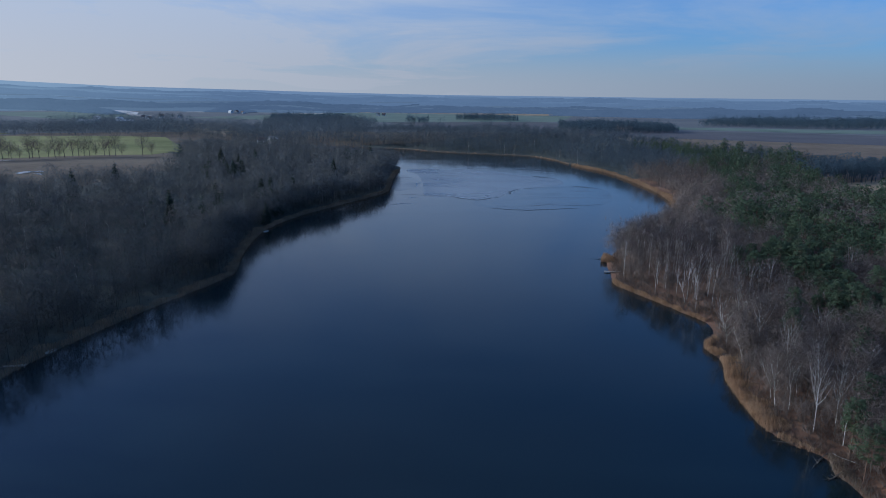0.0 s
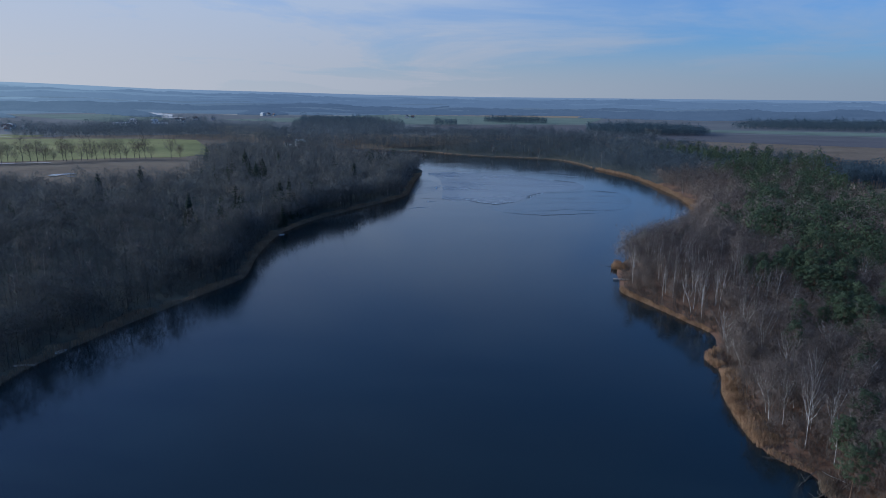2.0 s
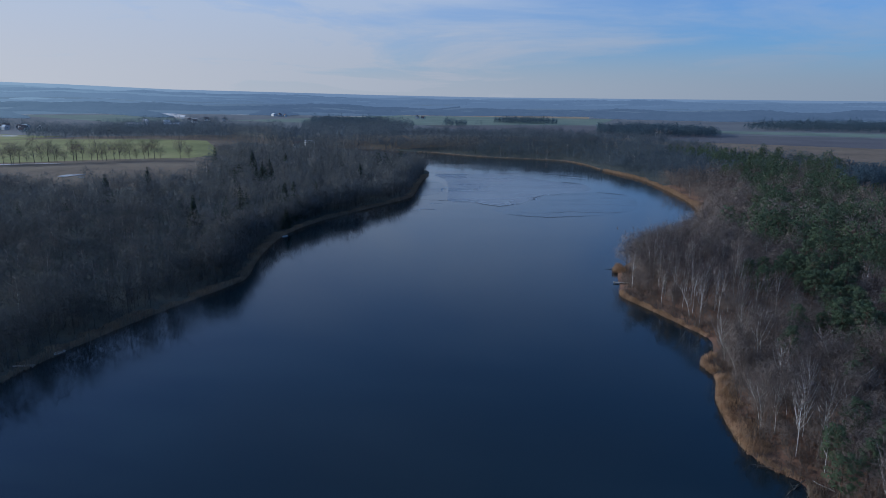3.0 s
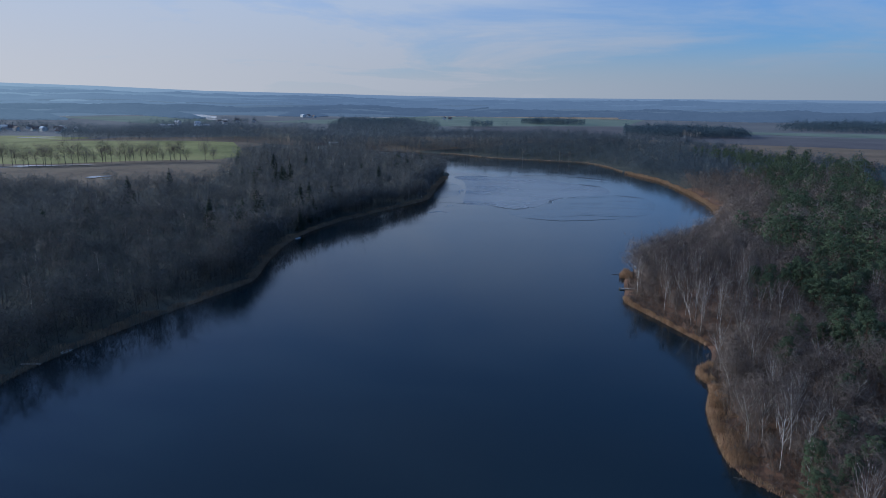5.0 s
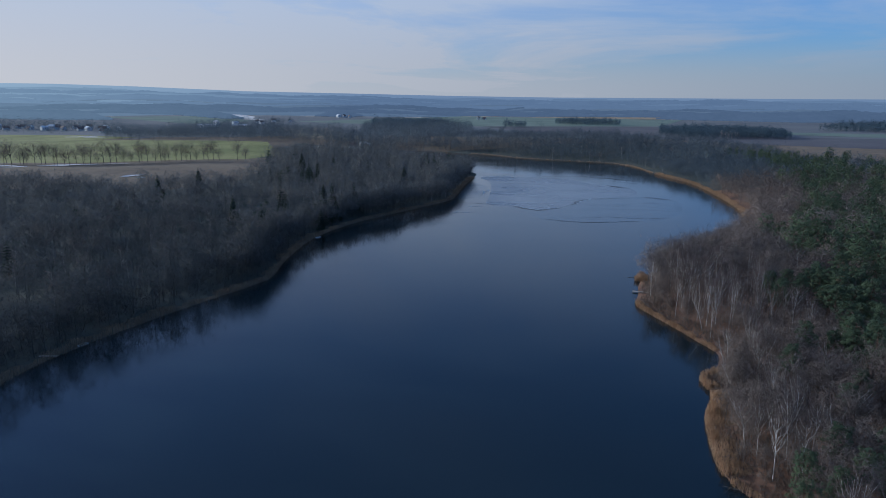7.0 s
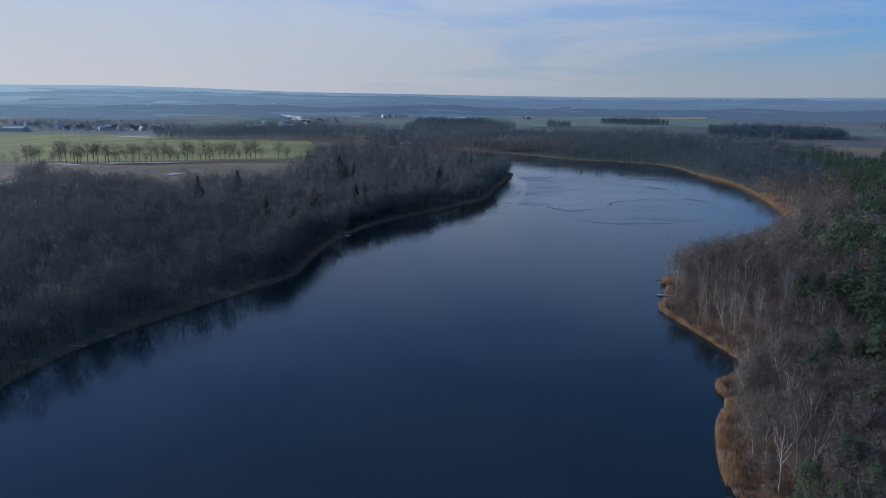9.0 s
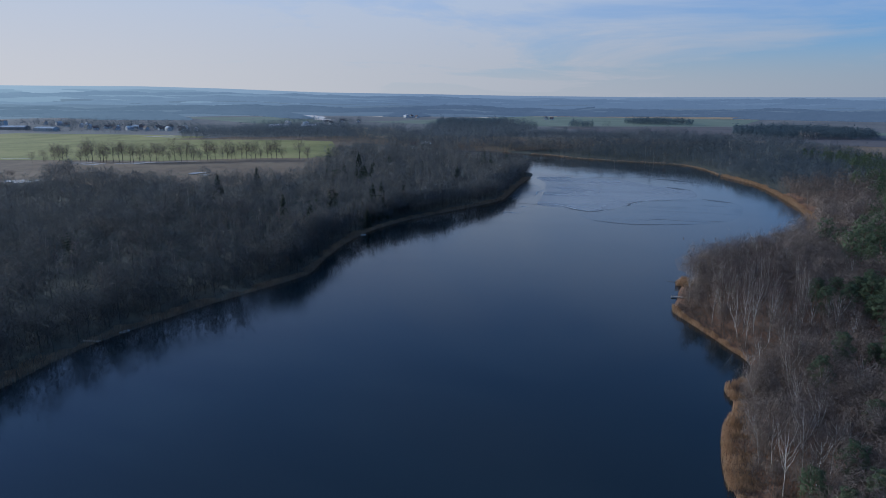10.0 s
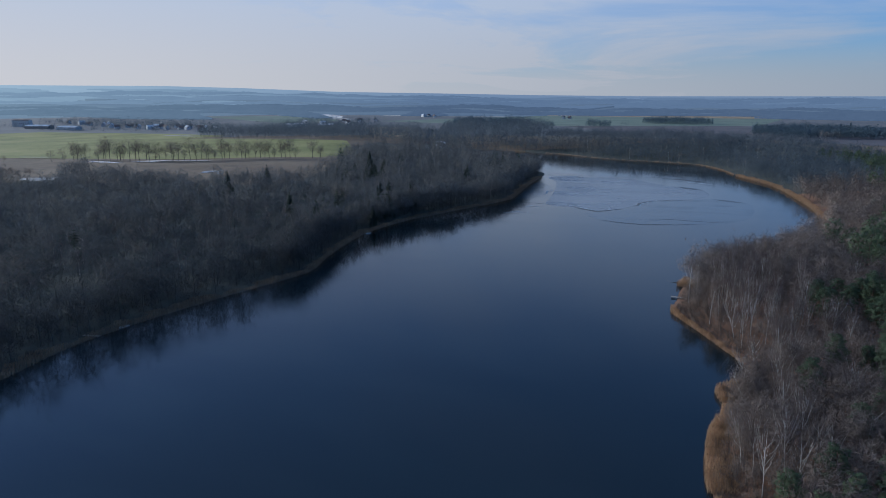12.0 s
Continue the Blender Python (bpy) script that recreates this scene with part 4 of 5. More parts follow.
spreading = tree_kind("birch_tree", bare_tree(rng, 13, 26, 520, True, 0.3, 0.26, 0.05, 0.006, 0.22, 1.5, 1.3, math.pi, False), ["birchbark", "birchtwig"],
                      "spreading birch with white limbs leaning over the bank", "tree", "fine bare twigs on white limbs")
row_of_trees([spreading], np.array([(94, 200), (121, 191), (116, 162)]), "spreading birches", 0.95, 1.1, 25)
is_bare = ~near_pine & ~near_birch
sd_near = shore_distance(near_p[:, 0], near_p[:, 1])
grove = near_p[near_birch & (sd_near > 5) & (near_p[:, 1] > 228)]
row_of_trees(m_upright, grove[:290], "upright birches on the headland", 0.8, 1.1)
row_of_trees(m_birch, np.concatenate([LONE_BIRCH, near_p[near_birch & (sd_near > 7) & (near_p[:, 1] <= 228)]])[:290], "birches on the east bank", 0.85, 1.1, 55)
row_of_trees(m_bare, near_p[is_bare & (sd_near > 5.5)][:270], "broadleaf trees on the east bank", 0.7, 1.05)
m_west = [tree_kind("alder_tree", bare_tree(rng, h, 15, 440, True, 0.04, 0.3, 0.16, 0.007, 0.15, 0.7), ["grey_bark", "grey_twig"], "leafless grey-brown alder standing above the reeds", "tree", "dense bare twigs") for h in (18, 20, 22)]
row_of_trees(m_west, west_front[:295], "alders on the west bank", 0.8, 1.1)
row_of_trees(m_pine, np.concatenate([LONE_PINE, near_p[near_pine]])[:290], "pines on the east bank", 0.8, 1.1)


def brush(name, pts, tall, label, mats=("twig",), stems=14, thick=0.07):
    b = []
    for _ in range(5):
        k = Build()
        for i in range(stems):
            a, r = rng.uniform(0, 6.28), rng.uniform(0.1, 1.0) * tall * 0.8
            p = np.array([math.cos(a) * r * 0.4, math.sin(a) * r * 0.4, -0.1])
            k.sliver(p, p + np.array([math.cos(a) * r, math.sin(a) * r, tall * rng.uniform(0.5, 1.1)]), thick * rng.uniform(0.7, 1.5), rng, (math.cos(a), math.sin(a), 0.8))
        b.append(k.arrays())
    V, F, M, N, T = scatter(b, pts, height(pts[:, 0], pts[:, 1]), rng, 0.6, 1.3)
    tagged(new(name, tri_mesh(name, V, F, list(mats), M, N=N, tint=T)), label, "bushes", kind="stuff")


def bank_brush():
    p = spots(74, 190, 105, 335, 1.6, rng)
    sd = shore_distance(p[:, 0], p[:, 1])
    dens = 0.32 + 0.5 * wave(p[:, 0], p[:, 1], 14, 5.0) + 0.5 * (sd < 22)
    open_floor = (p[:, 1] > 228) & (sd > 9)
    p = p[(sd > np.where(p[:, 1] < 150, 0.5, 2.0)) & (~open_floor | (rng.uniform(0, 1, len(p)) < 0.3)) & inside(NEAR, p[:, 0], p[:, 1]) & (rng.uniform(0, 1, len(p)) < dens)]
    brush("brushwood", p, 2.2, "tangled leafless brown brushwood on the bank", stems=22, thick=0.085)
    u = spots(74, 190, 105, 335, 5.5, rng)
    u = u[(shore_distance(u[:, 0], u[:, 1]) > 6) & ((u[:, 1] < 228) | (rng.uniform(0, 1, len(u)) < 0.35)) & inside(NEAR, u[:, 0], u[:, 1])]
    wood("bare_saplings", T_MID, u, ["bark", "twig"], "thicket of bare brown saplings under the bank trees", 0.3, 0.6)
    h = spots(76, 190, 262, 400, 5.2, rng)
    sh = shore_distance(h[:, 0], h[:, 1])
    h = h[(sh > 3) & (h[:, 1] > 296) & (h[:, 0] < 150)]
    wood("bare_woodland", T_BARE, h, ["bark", "twig"], "close brown broadleaf trees on the headland", 0.75, 1.05)
    e = spots(78, 120, 110, 320, 3.2, rng)
    se = shore_distance(e[:, 0], e[:, 1])
    e = e[(se > 4.5) & (se < 10) & ((e[:, 1] < 225) | (rng.uniform(0, 1, len(e)) < 0.3))]
    wood("bare_saplings", T_MID, e, ["bark", "twig"], "bare willow scrub crowding behind the reeds", 0.3, 0.55)
    q = spots(-330, -60, 110, 720, 3.6, rng)
    sd = shore_distance(q[:, 0], q[:, 1])
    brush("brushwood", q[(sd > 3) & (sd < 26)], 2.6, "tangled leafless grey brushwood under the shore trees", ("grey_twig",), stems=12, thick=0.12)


bank_brush()


# ---- trees that stand out on the west side ----
def west_trees():
    models = [tree_kind("spruce_tree", spruce_tree(rng, h, 22, 11), ["pinebark", "spruce"], "tall dark spruce standing above bare trees", "tree", "layered dark needles") for h in (20, 22, 17)]
    pts = np.array([(-124, 437), (-119, 441), (-128, 446), (-112, 446), (-106, 452), (-133, 452), (-248, 428), (-160, 372), (-141, 372), (-176, 480), (-240, 470), (-200, 590),
                    (-190, 600), (-178, 612), (-95, 560), (-100, 585), (-210, 610), (-254, 392)])
    row_of_trees(models, pts, "spruces above the west wood", 0.9, 1.15)
    tall = [tree_kind("avenue_tree", bare_tree(rng, h, 26, 620, True, 0.04, w * 1.75, 0.11, 0.012, lo * 0.7), ["bark", "twig"], "tall leafless tree in a row beside the field", "tree", "sparse bare twigs")
            for h, w, lo in ((17, 0.17, 0.3), (20, 0.15, 0.4), (15, 0.24, 0.25), (18, 0.2, 0.35), (13, 0.2, 0.2), (19, 0.19, 0.3))]
    line = np.array([(-575, 588), (-505, 597), (-450, 618), (-398, 650), (-352, 678), (-312, 702)], float)
    seg = np.r_[0, np.cumsum(np.hypot(*np.diff(line, axis=0).T))]
    s = np.arange(0, seg[-1], 5.6) + rng.uniform(-1.8, 1.8, len(np.arange(0, seg[-1], 5.6)))
    s = s[(wave(s, s * 0, 16, 2.0) > -0.75)]
    p = np.stack([np.interp(s, seg, line[:, 0]), np.interp(s, seg, line[:, 1]) + rng.normal(0, 1.2, len(s))], 1)
    row_of_trees(tall, p, "avenue of bare trees", 1.05, 1.45)
    q = np.concatenate([spots(-585, -548, 560, 592, 11, rng), spots(-560, -450, 405, 450, 8, rng), spots(-700, -590, 470, 540, 16, rng)])
    row_of_trees([tree_kind("broadleaf_tree", bare_tree(rng, 15, 14, 420, True, 0.03, 0.34, 0.12), ["bark", "twig"], "bushy leafless tree at the field edge", "tree", "dense bare twigs")],
                 q[rng.uniform(0, 1, len(q)) < 0.45], "trees at the field edge", 0.6, 1.1)


west_trees()


# ---- woods beyond the fields ----
def copse(poly, templates, gap, mats, label, low=0.8, high=1.1):
    p = np.array(poly, float)
    q = spots(p[:, 0].min(), p[:, 0].max(), p[:, 1].min(), p[:, 1].max(), gap, rng)
    q = q[inside(poly, q[:, 0], q[:, 1])]
    wood("copse", templates, q, mats, label, low, high)


def canopy(poly, cell, tall, mat, label, ground=height, ragged=0.2):
    """A wood so far off that only its uneven closed roof and its edge show."""
    p = np.array(poly, float)
    (x0, y0), (x1, y1) = p.min(0) - cell, p.max(0) + cell
    gx, gy = np.meshgrid(np.arange(x0, x1 + cell, cell), np.arange(y0, y1 + cell, cell))
    full = inside(poly, gx[:-1, :-1] + cell / 2, gy[:-1, :-1] + cell / 2)
    jx, jy = gx + rng.uniform(-0.4, 0.4, gx.shape) * cell, gy + rng.uniform(-0.4, 0.4, gx.shape) * cell
    low = ground(jx, jy)
    edge = np.full(gx.shape, 1e9)
    for (ax, ay), (bx, by) in zip(p, np.roll(p, -1, 0)):
        u = np.clip(((jx - ax) * (bx - ax) + (jy - ay) * (by - ay)) / ((bx - ax) ** 2 + (by - ay) ** 2 + 1e-9), 0, 1)
        edge = np.minimum(edge, np.hypot(jx - ax - u * (bx - ax), jy - ay - u * (by - ay)))
    top = low + tall * (0.25 + 0.75 * step(0, 45, edge)) * (0.8 + 0.15 * wave(jx, jy, 60, 1.0) + rng.uniform(-ragged, ragged, gx.shape))
    n = gx.size
    V = np.concatenate([np.stack([jx, jy, top], -1).reshape(-1, 3), np.stack([jx, jy, low - 1], -1).reshape(-1, 3)])
    idx = np.arange(n).reshape(gx.shape)
    A, B, C, D = idx[:-1, :-1], idx[:-1, 1:], idx[1:, 1:], idx[1:, :-1]
    F = [np.stack([A, B, C, D], -1)[full]]
    pad = np.pad(full, 1)
    for e0, e1, shift in ((A, B, pad[:-2, 1:-1]), (B, C, pad[1:-1, 2:]), (C, D, pad[2:, 1:-1]), (D, A, pad[1:-1, :-2])):
        k = full & ~shift
        F.append(np.stack([e0[k] + n, e1[k] + n, e1[k], e0[k]], -1))
    return tagged(new("distant_wood", tri_mesh("distant_wood", V, np.concatenate(F), [mat], smooth=True)), label, "wood", kind="stuff")


# both pairs carry painted haze in their base colours
CON, BRO = ["conifer", "conifer"], ["far_haze_bark", "far_haze_twig"]
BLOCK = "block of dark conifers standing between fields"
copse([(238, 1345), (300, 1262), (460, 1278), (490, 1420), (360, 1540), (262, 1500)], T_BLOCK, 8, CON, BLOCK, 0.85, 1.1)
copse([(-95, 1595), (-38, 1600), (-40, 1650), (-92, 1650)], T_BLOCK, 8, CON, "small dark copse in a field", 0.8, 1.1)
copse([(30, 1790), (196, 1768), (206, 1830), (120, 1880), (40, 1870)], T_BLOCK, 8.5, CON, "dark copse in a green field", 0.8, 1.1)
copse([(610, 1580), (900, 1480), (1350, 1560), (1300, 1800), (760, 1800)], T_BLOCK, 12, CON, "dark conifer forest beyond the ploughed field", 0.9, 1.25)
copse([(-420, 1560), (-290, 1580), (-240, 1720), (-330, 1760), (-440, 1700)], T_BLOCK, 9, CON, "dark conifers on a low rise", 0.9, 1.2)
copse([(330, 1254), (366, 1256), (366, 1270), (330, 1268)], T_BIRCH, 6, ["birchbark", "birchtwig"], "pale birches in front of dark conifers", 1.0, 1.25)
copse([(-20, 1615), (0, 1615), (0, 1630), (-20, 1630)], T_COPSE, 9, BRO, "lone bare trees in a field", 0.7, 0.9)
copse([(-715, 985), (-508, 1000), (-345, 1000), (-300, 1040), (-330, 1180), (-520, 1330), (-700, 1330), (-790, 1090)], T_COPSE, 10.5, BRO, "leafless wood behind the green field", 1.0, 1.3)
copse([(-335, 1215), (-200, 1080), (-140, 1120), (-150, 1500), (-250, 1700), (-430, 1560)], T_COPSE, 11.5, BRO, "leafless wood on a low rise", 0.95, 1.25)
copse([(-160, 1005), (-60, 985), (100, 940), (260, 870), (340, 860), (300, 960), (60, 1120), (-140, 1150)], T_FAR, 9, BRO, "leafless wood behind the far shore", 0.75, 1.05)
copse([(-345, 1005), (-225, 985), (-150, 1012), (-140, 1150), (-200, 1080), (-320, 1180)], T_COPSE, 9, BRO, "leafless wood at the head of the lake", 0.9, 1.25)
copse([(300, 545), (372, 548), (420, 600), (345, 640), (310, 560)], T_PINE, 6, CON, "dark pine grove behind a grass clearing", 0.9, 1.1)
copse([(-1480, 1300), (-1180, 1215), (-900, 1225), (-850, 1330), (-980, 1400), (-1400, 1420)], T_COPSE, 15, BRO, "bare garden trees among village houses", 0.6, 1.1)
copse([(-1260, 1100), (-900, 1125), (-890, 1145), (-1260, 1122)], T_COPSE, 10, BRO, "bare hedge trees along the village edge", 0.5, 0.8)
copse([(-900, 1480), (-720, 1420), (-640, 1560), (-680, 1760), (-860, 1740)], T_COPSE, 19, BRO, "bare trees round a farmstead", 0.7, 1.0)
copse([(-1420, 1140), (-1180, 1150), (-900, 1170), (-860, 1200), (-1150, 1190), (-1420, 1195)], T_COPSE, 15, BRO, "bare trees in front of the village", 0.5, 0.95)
FARW = "distant wood glowing hazy blue-grey"


# these woods emit a blue-grey glow as stand-in haze
for outline in ([(-1500, 1950), (-1200, 1960), (-925, 1800), (-900, 1850), (-1150, 2100), (-1500, 2120)], [(-760, 2080), (-640, 2100), (-620, 2200), (-760, 2200)],
                [(350, 2200), (700, 2050), (1000, 2080), (1500, 2300), (1450, 2400), (600, 2400)], [(-1900, 2150), (-1500, 2200), (-1000, 2250), (-950, 2330), (-1500, 2380), (-1900, 2330)],
                [(-1700, 1600), (-1420, 1560), (-1180, 1640), (-1240, 1700), (-1500, 1680)]):
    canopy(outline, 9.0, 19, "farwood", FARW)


def far_woods():
    """Long bands of wood across the far hills."""
    for i in range(34):
        az, r = radians(-62 + 104 * ((i * 0.618) % 1.0) + rng.uniform(-3, 3)), 2330 + 1800 * (i / 34) ** 1.1
        long, deep = rng.uniform(350, 1000) * r / 3000, rng.uniform(22, 60)
        t = np.linspace(0, 2 * math.pi, 25)[:-1]
        wob = 1 + 0.35 * np.sin(3 * t + i) + 0.25 * np.sin(7 * t + 2 * i)
        u, o = long * np.cos(t), deep * np.sin(t) * wob + 0.05 * long * np.sin(2.2 * np.cos(t) + i)
        poly = np.stack([r * math.sin(az) + u * math.cos(az) + o * math.sin(az), r * math.cos(az) - u * math.sin(az) + o * math.cos(az)], 1)
        canopy(poly, 13.0, 15, "farwood" if r < 3000 else "farthest_wood", "band of wood glowing hazy blue-grey across the far hills", far_height)


far_woods()


# ---- reeds ----
def reeds(label, a, b, width, inner, dense, tall, mat="reed", gaps=0.0):
    """A belt of dry reed along part of the waterline, from point number a to b of the shore."""
    V = []
    loop = SHORE[a:b]
    for (x0, y0), (x1, y1), (nx, ny) in zip(loop[:-1], loop[1:], _o[a:b - 1]):
        n = int(math.hypot(x1 - x0, y1 - y0) * width * 1.3 * dense)
        u, across = rng.uniform(0, 1, n), rng.uniform(0, 1.3, n)
        x, y = x0 + u * (x1 - x0), y0 + u * (y1 - y0)
        w = 0.72 + 0.3 * wave(x, y, 9, 3.0) + 0.26 * wave(x, y, 3.2, 1.0) - gaps * step(0.5, 0.75, wave(x, y, 21, 1.0))
        keep = across < w
        x, y, s, w = x[keep], y[keep], -inner + across[keep] * width, w[keep]
        n = len(x)
        t = tall * rng.uniform(0.55, 1.25, n) * np.minimum(1, 0.45 + 1.2 * (w - across[keep])) * (1 + 0.2 * wave(x, y, 2.1, 2.0))
        x, y = x + nx * s, y + ny * s
        ang = rng.uniform(0, 6.283, n)
        wd = rng.uniform(0.018, 0.045, n)
        cx, cy = np.cos(ang) * wd, np.sin(ang) * wd
        lx, ly = rng.normal(0.12, 0.12, n) * t, rng.normal(0, 0.12, n) * t
        z0 = np.full(n, -0.15)
        A = np.stack([x - cx, y - cy, z0], -1)
        B = np.stack([x + cx, y + cy, z0], -1)
        C = np.stack([x + lx + cx, y + ly + cy, t * 0.92], -1)
        D = np.stack([x + lx - cx, y + ly - cy, t], -1)
        V.append(np.stack([A, B, C, A, C, D], 1).reshape(-1, 3))
    V = np.concatenate(V)
    tagged(new("reed_belt", tri_mesh("reed_belt", V, np.arange(len(V)).reshape(-1, 3), [mat])), label, "reeds", kind="stuff")


def shore_at(x, y):
    return int(np.argmin((SHORE[:, 0] - x) ** 2 + (SHORE[:, 1] - y) ** 2))


GOLD = "dry golden reed standing along the waterline"
_n0, _n1, _n2 = shore_at(-148, 998), shore_at(150, 755), shore_at(168, 455)
reeds(GOLD, _n0, _n1, 2.8, 1.0, 5.0, 1.8, gaps=0.9)
reeds(GOLD, _n1, _n2, 9.0, 3.0, 5.0, 2.8)
reeds(GOLD, shore_at(85, 318), shore_at(79, 303), 7.0, 3.0, 22.0, 2.3)
reeds(GOLD, shore_at(76, 275), shore_at(96, 220), 5.0, 0.6, 22.0, 1.8)
reeds(GOLD, shore_at(92, 206), shore_at(87, 188), 4.2, 0.5, 22.0, 1.8)
reeds(GOLD, shore_at(87, 188), shore_at(80, 141), 11.5, 0.6, 22.0, 1.7)
reeds(GOLD, shore_at(80, 141), shore_at(88, 132), 3.0, 0.3, 12.0, 1.4)
reeds("sparse dull reed under the bank trees", shore_at(88, 132), shore_at(87, 108), 4.5, 0.3, 14.0, 1.2, "dull_reed", 0.5)
reeds("brown reed along the west shore, coloured dull for shade", shore_at(-124, 120), shore_at(-48, 700), 9.5, 0.8, 8.0, 1.9, "dull_reed")


# ---- ice ----
def loop_sheet(name, pts, n, z, mat, label, cat):
    return tagged(sheet(name, smooth_loop(pts, n), z, mat), label, cat, kind="structure")


loop_sheet("ice_sheet", [(-40, 690), (-27, 653), (-20, 598), (-17, 545), (-14, 515), (7, 507), (25, 495), (42, 507), (56, 538), (68, 558), (95, 573), (112, 600), (106, 640), (78, 655),
                         (46, 694), (10, 702), (-16, 703)], 6, 0.02, "ice", "pale thin ice lying on the lake", "ice")
loop_sheet("ice_sheet", [(70, 555), (110, 580), (140, 560), (128, 490), (95, 461), (56, 452), (34, 457), (20, 480), (28, 492), (44, 504), (58, 534)], 6, 0.012, "ice2",
           "smooth thin ice with a cracked edge", "ice")
loop_sheet("ice_sheet", [(-40, 645), (-22, 600), (-25, 560), (-38, 540), (-45, 560), (-44, 620)], 6, 0.03, "ice2", "smooth thin ice by the point", "ice")


def crack(pts, wide, label, mat="dark_water", z=0.06):
    """A dark lead of open water between two ice sheets, widest in the middle."""
    p = np.array(pts, float)
    u = np.linspace(0, len(p) - 1, 8 * (len(p) - 1) + 1)
    line = np.stack([np.interp(u, np.arange(len(p)), p[:, k]) for k in (0, 1)], 1)
    line += np.stack([wave(u * 9, u * 0, 3.0), wave(u * 9, u * 0, 2.2, 2.0)], 1) * 1.1
    d = np.gradient(line, axis=0)
    d /= np.linalg.norm(d, axis=1)[:, None]
    w = wide * np.sin(np.pi * np.linspace(0.03, 0.97, len(u))) ** 0.8 * (0.7 + 0.6 * np.abs(wave(u * 5, u, 2.0)))
    a, b = line + np.stack([-d[:, 1], d[:, 0]], 1) * w[:, None], line - np.stack([-d[:, 1], d[:, 0]], 1) * w[:, None]
    V = np.concatenate([np.c_[a, np.full(len(a), z)], np.c_[b, np.full(len(b), z)]])
    n = len(a)
    F = [(i + n, i + n + 1, i + 1, i) for i in range(n - 1)]
    me = tri_mesh("ice_crack", V, F, [mat])
    tagged(new("ice_crack", me), label, "crack", kind="structure")


loop_sheet("open_lead", [(-18, 710), (-6, 706), (4, 708), (11, 732), (29, 750), (49, 758), (70, 758), (92, 742), (80, 724), (63, 719), (41, 716), (18, 706), (4, 697), (-9, 701)], 6, 0.05, "lead",
           "dark lens of open water beyond the ice", "water")
LEAD = "dark crack of open water in the ice"
crack([(4, 514), (14, 503), (25, 495), (34, 500), (43, 509)], 1.5, LEAD)
crack([(53, 528), (57, 540), (61, 550), (68, 559)], 1.6, LEAD)
crack([(68, 559), (84, 566), (104, 566)], 0.5, LEAD)
crack([(32, 461), (44, 455), (58, 452), (80, 457), (97, 463)], 1.1, LEAD)
crack([(-40, 522), (-20, 517), (-6, 516), (4, 514)], 0.5, LEAD)
crack([(88, 650), (98, 640), (108, 632)], 3.0, LEAD)
crack([(75, 712), (95, 706), (116, 690)], 2.4, LEAD)
RIM = "pale refrozen rim along the ice edge"
for rim in ([(5, 517), (15, 506), (25, 498), (34, 503), (43, 512)], [(54, 527), (59, 540), (63, 550), (70, 560)], [(-22, 600), (-24, 582), (-24, 566)], [(-30, 500), (-24, 504), (-18, 503)],
            [(-40, 470), (-30, 476), (-22, 474)], [(96, 690), (108, 684), (120, 676)]):
    crack(rim, 0.45, RIM, "frost", 0.07)
crack([(60, 470), (80, 476), (104, 474), (122, 482)], 0.5, LEAD)
crack([(-20, 640), (4, 648), (30, 642)], 0.4, LEAD)
crack([(114, 580), (126, 572), (136, 566)], 2.0, LEAD)


# ---- timber things by the water ----
def box_mesh(name, size, mat, bevel=0.02):
    bm = bmesh.new()
    bmesh.ops.create_cube(bm, size=1.0, matrix=Matrix.Diagonal((*size, 1)))
    if bevel:
        bmesh.ops.bevel(bm, geom=bm.edges[:], offset=bevel, segments=1, affect="EDGES")
    return bm_mesh(name, bm, [mat])


def pole_mesh(name, tall, r, mat, n=8):
    bm = bmesh.new()
    bmesh.ops.create_cone(bm, cap_ends=True, segments=n, radius1=r, radius2=r * 0.9, depth=tall)
    return bm_mesh(name, bm, [mat])


def jetty(m, long, wide, label):
    root = new("jetty")
    root.matrix_basis = m
    plank, beam, post = box_mesh("plank", (0.24, wide, 0.05), "wood", 0.01), box_mesh("beam", (long, 0.12, 0.16), "wood"), pole_mesh("post", 2.6, 0.09, "wood")
    n = int(long / 0.27)
    for i in range(n):
        o = part("plank", plank, root)
        o.location = (0.13 + i * 0.27, rng.uniform(-0.03, 0.03), 0.55)
        o.rotation_euler = (0, rng.uniform(-0.01, 0.01), rng.uniform(-0.015, 0.015))
    for sgn in (-1, 1):
        part("beam", beam, root).location = (long / 2, sgn * wide * 0.36, 0.445)
        for i in range(4):
            part("post", post, root).location = (0.4 + i * (long - 0.8) / 3, sgn * wide * 0.44, -0.55)
    return tagged(root, label, "jetty")


jetty(pose(85, 288, 0, 0, 0, 176), 10.0, 1.6, "weathered timber jetty reaching out from the reeds")
jetty(pose(-130, 176, 0, 0, 0, 12), 7.0, 1.4, "grey timber landing stage in the reeds")


